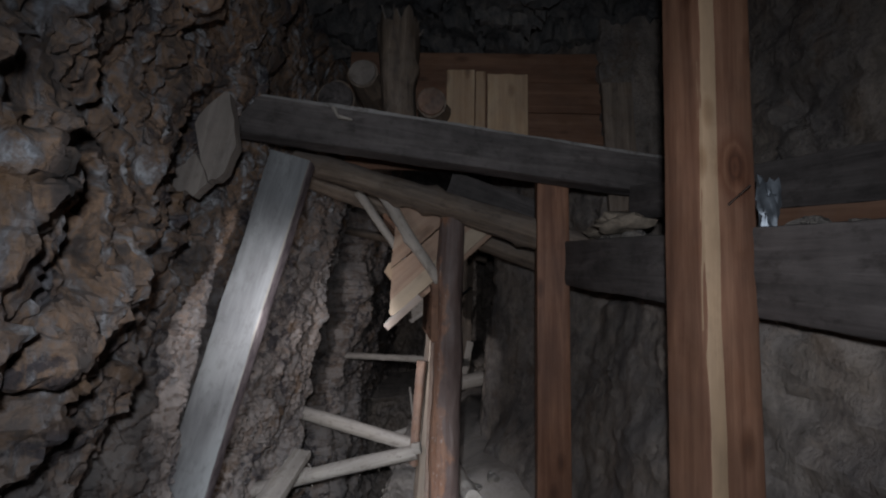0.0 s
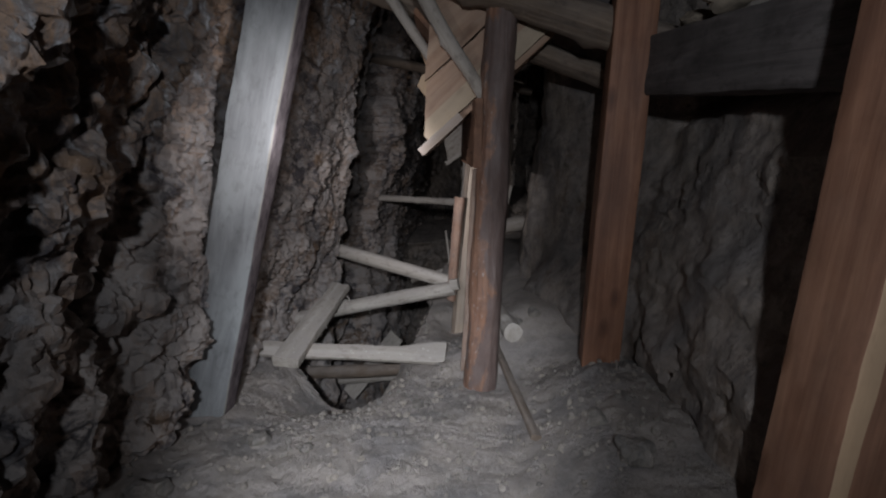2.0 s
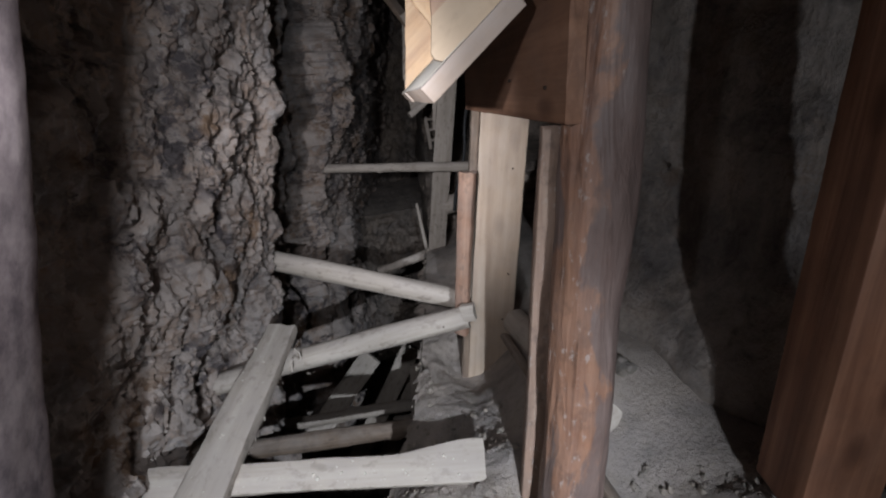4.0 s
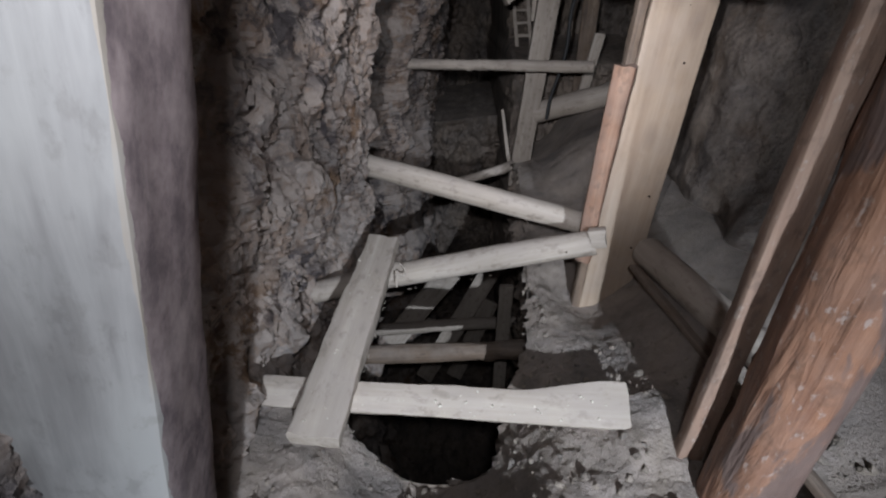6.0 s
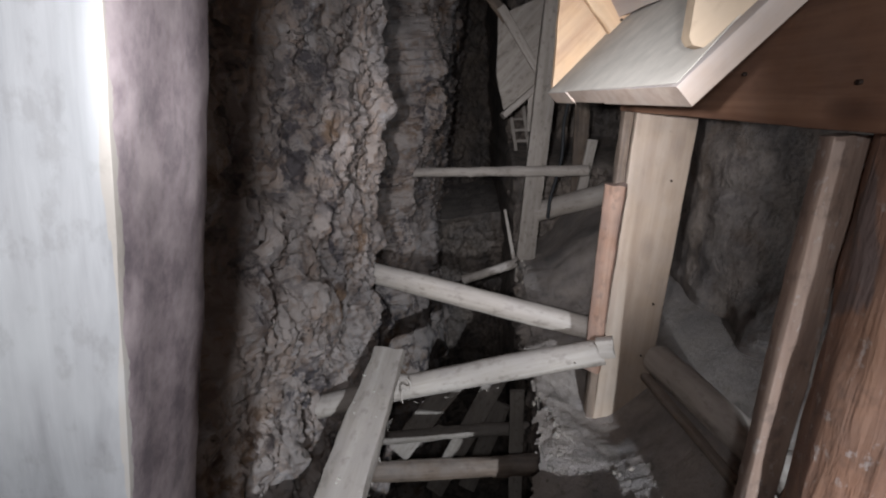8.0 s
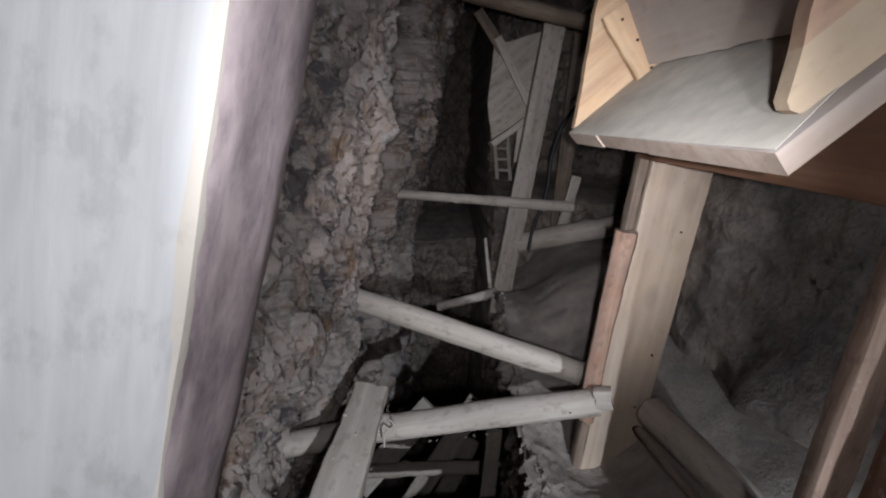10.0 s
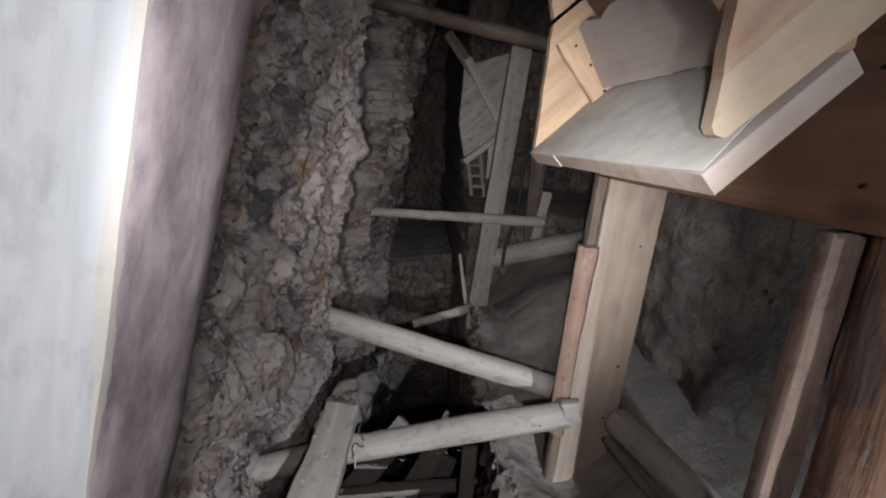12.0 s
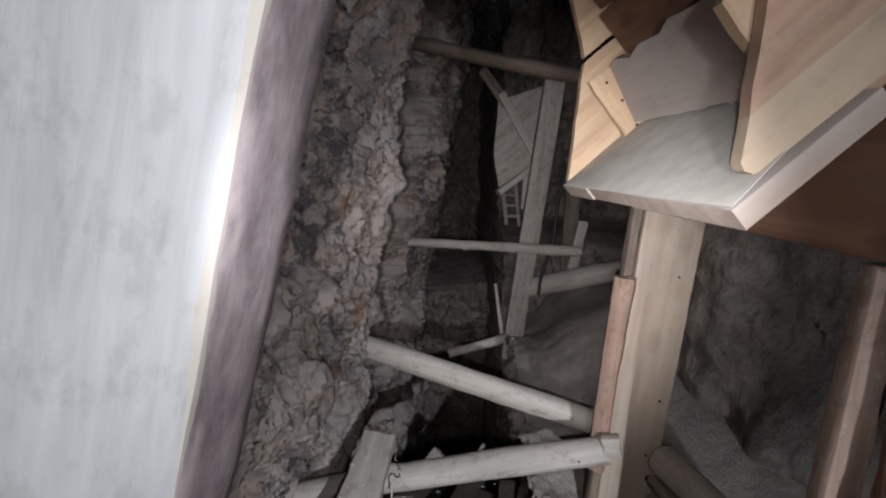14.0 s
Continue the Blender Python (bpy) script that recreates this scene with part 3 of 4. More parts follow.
Y, Z = np.meshgrid(np.arange(-3.0, 12.7, 0.026), np.arange(-3.9, 4.0, 0.024), indexing="ij")
D = broken(Y, Z, right_x(Y, Z) * 0.3 + 9, big=0.05, block=0.035, crack=0.025, fine=0.018, su=2.4, sv=2.0)
D += facets(Y, Z, 0.16, 0.03, 0.06, 7) + facets(Y, Z, 0.05, 0.014, 0.03, 8)
p3 = np.stack([right_x(Y, Z), Y, Z], -1)
f1, gap, chip = worley((p3 + 0.04 * fbm(p3 * 6, 3)[..., None]) * (9, 11, 11))
muddy = np.interp(Y, [0.6, 1.4, 3.2, 3.6, 5.0, 6.0], [1.0, 0.35, 0.30, 0.25, 0.3, 0.8])
D = muddy * (0.6 * blurred(blurred(D, 1, 0), 1, 1) + (chip - 0.5) * 0.022 - 0.010 * np.exp(-gap * 8)) + 0.018 * fbm(p3 * (14, 7, 14), 4, 0.65) + 0.06 * fbm(p3 * (2.3, 1.4, 2.3) + 8, 3)
D += (0.05 * ledges(Y * 1.3, Z * 2.6, 8, 7) + 0.035 * ledges(Y * 3.2, Z * 6, 6, 8, 0.4)) * smooth(3.9, 3.3, Y) + 0.02 * ledges(Y * 3, Z * 3, 6, 9, 0.4)
crevice = np.exp(-((fbm(np.stack([Y * 1.0 + 0.7 * Z, Z * 1.7, 0 * Y + 17], -1), 5, 0.62) / 0.012) ** 2))
D -= 0.022 * crevice * smooth(-0.05, 0.12, fbm(p3 * 1.9 + 30, 2))
sheet("wall_right", np.stack([right_x(Y, Z) - D, Y, Z], -1), None, MUD_WALL, "dusty grey-brown rock and dirt wall", "rock wall")

PIT = [(-1.75, 3.40), (-1.32, 3.34), (-1.20, 3.29), (-1.05, 3.25), (-0.86, 3.22), (-0.67, 3.24), (-0.585, 3.33), (-0.53, 3.60), (-0.50, 4.0),
       (-0.47, 4.6), (-0.46, 5.5), (-0.46, 6.3), (-0.40, 7.2), (-0.1, 8.9), (-1.75, 8.9)]


HOLE_DROP = 0.36


def inside_pit(x, y):
    inside = np.zeros(x.shape, bool)
    for (x0, y0), (x1, y1) in zip(PIT, PIT[1:] + PIT[:1]):
        if y0 != y1:
            inside ^= ((y0 > y) != (y1 > y)) & (x < (x1 - x0) * (y - y0) / (y1 - y0) + x0)
    return inside


def floor_z(x, y):
    z = np.interp(y, [-3, 0, 1.5, 2.8, 3.3, 9], [0.02, 0.0, 0.0, -0.07, -0.12, -0.12])
    z = z - 0.10 * smooth(-0.6, -1.4, x) * smooth(1.8, 2.8, y)
    z = z + 0.30 * smooth(0.15, 0.75, x) * smooth(3.6, 2.6, y) + 0.36 * smooth(-0.25, 0.4, x) * smooth(2.9, 3.6, y)
    z = z - HOLE_DROP * np.exp(-(abs((x + 0.87) / 0.33) ** 3.2)) * smooth(2.35, 3.2, y) * smooth(4.6, 3.4, y)
    z = z + 0.22 * np.exp(-(((x - 0.0) / 0.45) ** 2) - ((y - 5.5) / 0.6) ** 2) - 0.2 * smooth(5.9, 6.8, y) * smooth(0.4, -0.2, x)
    z = z + 0.085 * np.exp(-(((x + 0.12) / 0.15) ** 2) - ((y - 3.27) / 0.15) ** 2) - 0.13 * np.exp(-(((x + 0.14) / 0.22) ** 2) - ((y - 4.08) / 0.3) ** 2)
    z = z + 0.05 * np.exp(-(((x - 0.26) / 0.2) ** 2) - ((y - 3.38) / 0.25) ** 2)
    return z + 0.12 * smooth(-0.85, -1.5, x) * smooth(2.4, 1.2, y)


def floor_relief(x, y):
    p = np.stack([x, y, 0 * x], -1)
    f1, gap, rnd = worley(np.stack([x * 9, y * 9, 0 * x + 0.5], -1))
    calm = 1 - 0.85 * smooth(0.05, 0.2, x) * smooth(2.9, 3.2, y)
    return 0.035 * fbm(p * 2.2, 3) * calm + calm * (0.018 * fbm(p * 8, 5, 0.6) + 0.02 * np.maximum(0, 0.5 - f1) * (rnd > 0.7) + 0.007 * fbm(p * 40, 2))


xs = np.concatenate([np.arange(-2.0, -1.45, 0.025), np.arange(-1.45, -0.25, 0.008), np.arange(-0.25, 1.9, 0.02)])
ys = np.concatenate([np.arange(-3.0, 1.2, 0.04), np.arange(1.2, 2.3, 0.016), np.arange(2.3, 3.7, 0.008), np.arange(3.7, 5.0, 0.016), np.arange(5.0, 12.7, 0.035)])
X, Y = np.meshgrid(xs, ys, indexing="ij")
jag = np.stack([X, Y, 0 * X], -1)
hole = inside_pit(X + 0.07 * fbm(jag * 6, 4, 0.6), Y + 0.07 * fbm(jag * 6 + 9, 4, 0.6))
keep = ~(hole[:-1, :-1] | hole[1:, :-1] | hole[1:, 1:] | hole[:-1, 1:])
sheet("floor", np.stack([X, Y, floor_z(X, Y) + floor_relief(X, Y)], -1), keep, DIRT, "trampled grey dirt floor with a hole broken through", "mine floor")

# sides of the hole
rim = []
for (x0, y0), (x1, y1) in zip(PIT, PIT[1:]):
    k = max(1, int(math.dist((x0, y0), (x1, y1)) / 0.022))
    rim += [(x0 + (x1 - x0) * i / k, y0 + (y1 - y0) * i / k) for i in range(k)]
rim = np.array(rim)
for _ in range(8):
    rim[1:-1] = (rim[:-2] + rim[1:-1] * 2 + rim[2:]) / 4
tan = np.gradient(rim, axis=0)
out = np.stack([tan[:, 1], -tan[:, 0]], -1)
out /= np.linalg.norm(out, axis=1)[:, None]
depth = np.arange(0, 3.6, 0.024)
S, W = np.meshgrid(np.arange(len(rim)) * 0.022, depth, indexing="ij")
push = -facets(S, W, 0.12, 0.03, 0.06, 11) * smooth(0, 0.1, W) + 0.02 + 0.05 * smooth(0.05, 0.6, W) - broken(S, W, 0 * S + 3, big=0.06, block=0.06, crack=0.04, fine=0.02, su=3, sv=2) * smooth(0, 0.12, W)
bx, by = rim[:, None, 0] + out[:, None, 0] * push, rim[:, None, 1] + out[:, None, 1] * push
top = floor_z(rim[:, 0], rim[:, 1])[:, None] + 0.012
sheet("pit_wall", np.stack([bx, by, top - W], -1), None, ROCK_RIGHT, "crumbling rock side of the open stope", "rock wall")
X, Y = np.meshgrid(np.arange(-2.1, 0.4, 0.03), np.arange(2.9, 12.7, 0.035), indexing="ij")
P = np.stack([X, Y, 0 * X], -1)
sheet("pit_floor", np.stack([X, Y, np.interp(Y, [2.9, 4.6, 5.2, 6.2, 9], [-6.0, -6.0, -4.5, -3.6, -3.2]) + 0.25 * fbm(P * 1.5, 4) + broken(X, Y, 0 * X, su=4, sv=4) * 0.6], -1), None, ROCK_RIGHT, "broken rock at the bottom of the stope", "mine floor")

# roof and the two ends
X, Y = np.meshgrid(np.arange(-2.4, 2.6, 0.035), np.arange(-3.0, 12.7, 0.04), indexing="ij")
D = broken(X, Y, 0 * X + 5, big=0.14, block=0.12, crack=0.06, fine=0.03, su=2, sv=1.6)
sheet("ceiling", np.stack([X, Y, 3.72 - 0.60 * smooth(0.8, 1.6, X) * smooth(3.0, 1.5, Y) + D], -1), None, ROCK_ROOF, "dark uneven rock roof", "mine roof")
for name, y0, sign in (("wall_back", 8.6, -1), ("wall_entry", -2.7, 1)):
    X, Z = np.meshgrid(np.arange(-2.4, 2.6, 0.03), np.arange(-3.9, 4.0, 0.03), indexing="ij")
    D = broken(X, Z, 0 * X + y0, big=0.2, block=0.09, crack=0.05, fine=0.02, su=3.0, sv=1.4)
    D = D * 0.7 + facets(X, Z * 0.6, 0.22, 0.07, 0.14, 9) + facets(X, Z * 0.7, 0.07, 0.02, 0.05, 10)
    # the drift runs on into the dark past the left half of the far face
    past = smooth(-0.42, -0.66, X + 0.12 * fbm(np.stack([X, Z, 0 * X], -1) * 2.2, 3))
    ledge = -1.35 * smooth(0.78, 0.55, Z) * (1 - past) + 3.7 * past if sign < 0 else 0.0
    sheet(name, np.stack([X, y0 + ledge + sign * D, Z], -1), None, ROCK_RIGHT, "grey fissured rock face at the end of the stope" if sign < 0 else "rough rock face", "rock wall")

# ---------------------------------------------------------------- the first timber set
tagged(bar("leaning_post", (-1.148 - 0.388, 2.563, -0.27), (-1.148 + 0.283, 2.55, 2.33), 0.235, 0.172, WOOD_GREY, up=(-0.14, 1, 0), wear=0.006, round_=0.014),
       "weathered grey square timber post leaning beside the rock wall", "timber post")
cap_beam = tagged(bar("cap_beam", (-1.16, 2.36, 2.525), (1.42, 2.72, 2.275), 0.16, 0.24, WOOD_BEAM, wear=0.006, round_=0.012),
       "blackened dusty square cap beam across the drift", "timber beam")
tagged(bar("fir_post", (0.705, 2.83, 0.17), (0.718, 2.84, 2.30), 0.195, 0.19, WOOD_RED, up=(0.10, 1, 0), wear=0.002, round_=0.006),
       "reddish-brown squared fir post standing on the dirt", "timber post")
near_post = tagged(bar("near_fir_post", (0.857, 1.42, 0.0), (0.947, 1.425, 3.40), 0.178, 0.18, WOOD_SAP, up=(-0.20, 1, 0), wear=0.002, round_=0.008),
                   "tall reddish fir post with a pale sapwood edge", "timber post")
tagged(bar("wall_beam", (0.83, 3.02, 1.775), (1.26, 0.30, 1.50), 0.2, 0.275, WOOD_BLACK, wear=0.007, round_=0.014),
       "heavy blackened timber beam along the wall, littered on top", "timber beam")
tagged(pole("cap_log", (-1.0, 2.96, 2.46), (0.95, 2.90, 1.86), 0.082, 0.095, WOOD_CAP, knots=5), "old round log lying across the round post", "timber log")
tagged(pole("rear_log", (-1.25, 3.5, 2.52), (1.0, 3.5, 1.74), 0.07, 0.075, WOOD_CAP, knots=4), "old round log behind the cap log", "timber log")
tagged(pole("round_post", (0.042, 2.96, -0.16), (0.080, 2.97, 2.17), 0.105, 0.085, WOOD_LOG, knots=1, wear=0.007, sides=44, fluted=1.6),
       "peeled round post with flaking brown bark", "timber post")
tagged(bar("slab_post", (-0.052, 3.10, -0.20), (-0.014, 3.085, 1.235), 0.075, 0.045, WOOD_SLAB, up=(0, 1, 0), wear=0.004), "rough slab board standing against the round post", "timber board")

adopt(cap_beam, bar("chip", (-0.575, 2.34, 2.555), (-0.55, 2.325, 2.50), 0.03, 0.02, WOOD_PALE, step=0.02, taper=0.5, label="pale torn chip"),
      bar("chip", (-0.55, 2.33, 2.50), (-0.475, 2.34, 2.487), 0.028, 0.02, WOOD_PALE, step=0.02, taper=0.6, label="pale torn chip"))

# ---------------------------------------------------------------- the ore chute
LIP = Vector((-0.335, 3.0, 1.306))
ALONG = Vector((-0.104, 0.994, 0.004)).normalized()
SLOPE = Vector((0.731, 0.065, 0.679)).normalized()
UPN = SLOPE.cross(ALONG).normalized()


def build_chute():
    c = thing("ore_chute", LIP)
    kids = []
    widths = (0.44, 0.28, 0.25)
    at = 0.0
    for k, w in enumerate(widths):
        o = LIP + ALONG * (at + w / 2) + UPN * 0.024
        s0 = (0.0, 0.006, 0.003)[k]
        end = 0.31 if k == 0 else 1.05
        kids.append(bar("floor_board", o + SLOPE * s0, o + SLOPE * end, w + 0.0006, 0.048, WOOD_DUSTY, None, "dusty sloping floor board", up=UPN, wear=0.0006, round_=0.003, ragged=0.0))
        at += w
    o = LIP + ALONG * (0.225 + 0.035) + UPN * 0.024
    kids.append(bar("floor_board", o + SLOPE * 0.313, o + SLOPE * 1.05, 0.37, 0.036, WOOD_SIDE, None, "pine floor board set back", up=UPN, wear=0.0006, round_=0.003))
    # near side: two boards meeting on a slanting joint, front edge upright
    near = dict(origin=(0, 3.055, 0), u=(1, 0.04, 0), v=(0, 0, 1))
    kids.append(slab("side_board", [(-0.336, 1.445), (-0.338, 1.422), (-0.330, 1.407), (-0.312, 1.402), (-0.290, 1.414), (0.50, 2.140), (0.12, 2.115), (-0.328, 1.715)], -0.032, WOOD_SIDE, None, "new pine side board", grain=43, **near))
    kids.append(slab("side_board", [(-0.338, 1.722), (0.11, 2.12), (-0.30, 2.16)], -0.032, WOOD_SIDE, None, "new pine side board", grain=43, **near))
    far = dict(origin=(0, 3.985, 0), u=(1, 0.06, 0), v=(0, 0, 1))
    kids.append(slab("side_board", [(-0.448, 1.365), (0.42, 2.12), (0.0, 2.14), (-0.42, 1.80)], -0.035, WOOD_PINE, None, "new pine side board", grain=43, **far))
    kids.append(slab("side_board", [(-0.42, 1.815), (-0.02, 2.15), (-0.54, 2.16), (-0.47, 2.0)], -0.035, WOOD_PINE, None, "new pine side board", grain=43, **far))
    cleat = slab("cleat", [(-0.412, 1.722), (-0.313, 1.792), (-0.168, 1.592), (-0.25, 1.518)], 0.03, WOOD_PINE, None, "yellow pine cleat with nails", origin=(0, 3.955, 0), u=(1, 0.04, 0), v=(0, 0, 1), grain=-52)
    kids.append(cleat)
    kids.append(slab("cleat", [(-0.385, 1.70), (-0.36, 1.76), (-0.29, 1.79), (-0.15, 1.60), (-0.23, 1.52)], -0.03, WOOD_PINE, None, "split yellow pine cleat", origin=(0, 3.092, 0), u=(1, 0.04, 0), v=(0, 0, 1), grain=-52))
    # dusty gate board square to the floor, with brown boards behind it
    gate = [(0.0, 0.0), (0.83, 0.0), (0.83, 0.215), (0.76, 0.235), (0.66, 0.215), (0.58, 0.24), (0.46, 0.235), (0.40, 0.26), (0.28, 0.25), (0.14, 0.275), (0.0, 0.27)]
    foot = LIP + SLOPE * 0.36 + ALONG * 0.10 + UPN * 0.058
    kids.append(slab("gate_board", gate, -0.03, WOOD_GATE, None, "dust-covered gate board with a torn upper edge", origin=foot, u=ALONG, v=UPN * 0.8 + Vector((0.05, 0, 0.3)), grain=0))
    for k in range(3):
        o = LIP + SLOPE * (0.46 + 0.02 * k) + ALONG * 0.10 + UPN * (0.16 + 0.19 * k)
        kids.append(bar("back_board", o, o + ALONG * 0.83, 0.185, 0.03, WOOD_BROWN, None, "brown back board", up=SLOPE))
    # brown bearer board under the lip
    kids.append(bar("bearer_board", (-0.022, 2.90, 1.43), (-0.155, 4.03, 1.452), 0.37, 0.042, WOOD_BROWN, None, "wide brown bearer board", up=(1, 0.12, 0), wear=0.002))
    o = LIP + UPN * 0.049
    layer = [(0.004, 0.004), (0.30, 0.003), (0.60, 0.005), (0.966, 0.004), (0.966, 0.35), (0.075, 0.35), (0.045, 0.20)]
    kids.append(slab("dust_layer", layer, 0.0015, POWDER, None, "layer of pale rock dust", origin=o + UPN * 0.002, u=ALONG, v=SLOPE, wear=0.0003))
    for y_, z_ in ((3.02, 1.33), (3.03, 1.53), (3.32, 1.36)):
        x_ = -0.047 - 0.118 * (y_ - 2.9)
        kids.append(pole("nail", (x_ + 0.006, y_, z_), (x_ - 0.004, y_, z_), 0.0045, 0.0045, NAIL, None, "rusty nail head", wear=0, knots=0, sides=8))
    kids.append(bar("nail", (0.02, 3.02, 1.905), (0.052, 2.985, 1.905), 0.006, 0.006, NAIL, None, "rusty bent nail", step=0.02))
    adopt(c, *kids)
    nails = []
    for x, z in ((-0.345, 1.72), (-0.285, 1.66), (-0.225, 1.575)):
        nails.append(pole("nail", (x, 3.915, z), (x, 3.907, z), 0.005, 0.005, NAIL, None, "rusty nail head", wear=0, knots=0, sides=8))
    adopt(cleat, *nails)
    tagged(c, "new pine ore chute with a dusty lip above the stope", "ore chute")
    return c


build_chute()
tagged(pole("chute_brace", (-0.46, 2.99, 2.32), (0.02, 2.99, 1.60), 0.042, 0.038, WOOD_PALE, knots=1), "pale round brace leaning against the chute", "timber pole")
tagged(pole("rear_brace", (-0.66, 3.4, 2.34), (-0.33, 3.4, 1.88), 0.028, 0.028, WOOD_PALE, knots=1), "thin pale brace behind the chute", "timber pole")
board_post = tagged(bar("board_post", (-0.095, 4.105, -0.5), (0.018, 4.075, 1.30), 0.235, 0.05, WOOD_PINK, up=(0.10, 1, 0), wear=0.003), "tall planed board standing under the chute", "timber board")
tagged(bar("stub_board", (-0.232, 4.03, 0.10), (-0.178, 4.03, 0.975), 0.070, 0.05, WOOD_STUB, up=(0.4, 1, 0), wear=0.006, round_=0.016, taper=1.22, ragged=0.012), "short reddish stub of board nailed to the post", "timber board")
tagged(bar("edge_board", (-0.215, 4.12, -0.25), (-0.122, 4.12, 1.28), 0.04, 0.06, WOOD_CAP, up=(0, 1, 0), wear=0.008), "narrow dark batten behind the tall board", "timber board")

# ---------------------------------------------------------------- struts over the hole
upper_strut = tagged(pole("upper_strut", (-1.72, 4.80, 0.385), (-0.17, 4.34, 0.140), 0.072, 0.06, WOOD_PALE, knots=2, wear=0.004), "dusty round strut wedged across the stope", "timber strut")
lower_strut = tagged(pole("lower_strut", (-1.72, 4.06, -0.19), (-0.20, 3.985, 0.22), 0.060, 0.062, WOOD_PALE, knots=2, wear=0.004, bow=0.012), "dusty half-round strut wedged across the stope", "timber strut")
tagged(bar("wedge_block", (-0.225, 3.955, 0.255), (-0.165, 3.94, 0.27), 0.05, 0.09, WOOD_PALE, wear=0.003), "small pale wooden wedge at the strut end", "wooden wedge")
tagged(bar("front_plank", (-1.56, 3.30, -0.105), (-0.20, 3.225, -0.045), 0.115, 0.042, WOOD_PALE, up=(0.0, -0.55, 0.84), wear=0.005, flare=lambda t: 0.05 * smooth(0.70, 0.97, t)),
       "dusty split plank laid across the hole", "timber plank")
tagged(bar("short_end", (-1.72, 3.27, -0.10), (-1.30, 3.31, -0.125), 0.05, 0.03, WOOD_CAP, up=(0, -0.5, 0.8)), "dark end of a buried plank", "timber plank")
tagged(bar("short_end", (-0.27, 3.205, -0.075), (-0.10, 3.19, -0.062), 0.045, 0.03, WOOD_CAP, up=(0, -0.5, 0.8), taper=0.3), "dark pointed end of a buried plank", "timber plank")
loose_plank = tagged(bar("loose_plank", (-1.275, 3.075, -0.085), (-1.215, 4.08, 0.155), 0.185, 0.08, WOOD_PALE, up=(0.05, -0.25, 1), wear=0.009, taper=0.86, ragged=0.007, round_=0.014),
       "thick dusty plank lying loose over the other planks", "timber plank")



def nails_in(owner, spots, way, r=0.005):
    adopt(owner, *[pole("nail", Vector(p) - Vector(way) * 0.006, Vector(p) + Vector(way) * 0.006, r, r * 0.9, NAIL, wear=0, knots=0, sides=8) for p in spots])


def splinters_on(owner, a, b, count, reach, seed, drop=(0, 0, -1)):
    """Thin torn fibres along an edge from a to b."""
    rnd_ = random.Random(seed)
    made = []
    for _ in range(count):
        p = Vector(a).lerp(Vector(b), rnd_.random())
        q = p + (Vector(b) - Vector(a)).normalized() * rnd_.uniform(-0.02, 0.02) + Vector(drop) * rnd_.uniform(0.3, 1.0) * reach
        made.append(bar("splinter", p, q, 0.0035, 0.002, WOOD_PALE, up=(0.3, 0.2, 0.9), step=0.02, taper=0.25, wear=0.001))
    adopt(owner, *made)


nails_in(board_post, [(0.05, 4.052, 0.98), (0.03, 4.055, 0.42), (-0.10, 4.075, 0.66), (0.0, 4.065, 0.15), (0.03, 4.055, 1.18)], (0, -1, 0))
nails_in(lower_strut, [(-0.33, 3.935, 0.19)], (0, -0.8, 0.6))
splinters_on(lower_strut, (-1.1, 4.0, -0.085), (-0.4, 3.96, 0.10), 10, 0.012, 3)
splinters_on(upper_strut, (-1.3, 4.62, 0.27), (-0.4, 4.37, 0.12), 5, 0.012, 4)
splinters_on(loose_plank, (-1.185, 3.10, -0.10), (-1.13, 4.05, 0.10), 18, 0.016, 5, (0.55, 0, -0.8))



def crumbs_on(owner, a, b, up, width, thick, count, seed):
    """Clods of dirt and chips of stone lying along the upper face of a plank."""
    rnd_ = random.Random(seed)
    m, length = along(a, b, up)
    verts, faces = [], []
    seedling = bmesh.new()
    bmesh.ops.create_icosphere(seedling, subdivisions=1, radius=1)
    shape, loops = [v.co.copy() for v in seedling.verts], [[v.index for v in f.verts] for f in seedling.faces]
    seedling.free()
    for _ in range(count):
        size = 0.002 + 0.0065 * rnd_.random() ** 3
        at = Vector((rnd_.uniform(0.04, 0.96) * length, rnd_.uniform(-0.42, 0.42) * width, thick / 2 + size * 0.1))
        n0 = len(verts)
        turn = Euler([rnd_.uniform(0, 6.28) for _ in range(3)]).to_matrix()
        verts += [m @ (at + turn @ (v * size * rnd_.uniform(0.6, 1.2))) for v in shape]
        faces += [[n0 + i for i in f] for f in loops]
    me_ = bpy.data.meshes.new("crumbs")
    me_.from_pydata(verts, [], faces)
    me_.materials.append(POWDER)
    return tagged(new("crumbs", me_), "crumbs of dirt lying on " + owner, "dirt", kind="stuff")


crumbs_on("the split plank", (-1.56, 3.30, -0.105), (-0.20, 3.225, -0.045), (0.0, -0.55, 0.84), 0.115, 0.042, 40, 41)
crumbs_on("the loose thick plank", (-1.275, 3.075, -0.085), (-1.215, 4.08, 0.155), (0.05, -0.25, 1), 0.17, 0.08, 30, 42)

# ---------------------------------------------------------------- on the dirt by the round post
tagged(pole("short_log", (0.065, 4.04, 0.15), (0.245, 3.20, 0.165), 0.066, 0.062, WOOD_PALE, knots=2), "dusty short log half buried in the dirt", "timber log")
tagged(bar("thin_slat", (-0.005, 3.97, 0.10), (0.31, 2.28, 0.03), 0.045, 0.028, WOOD_CAP, up=(0.3, 0, 1), wear=0.004), "thin dirty slat lying on the dirt", "wooden slat")

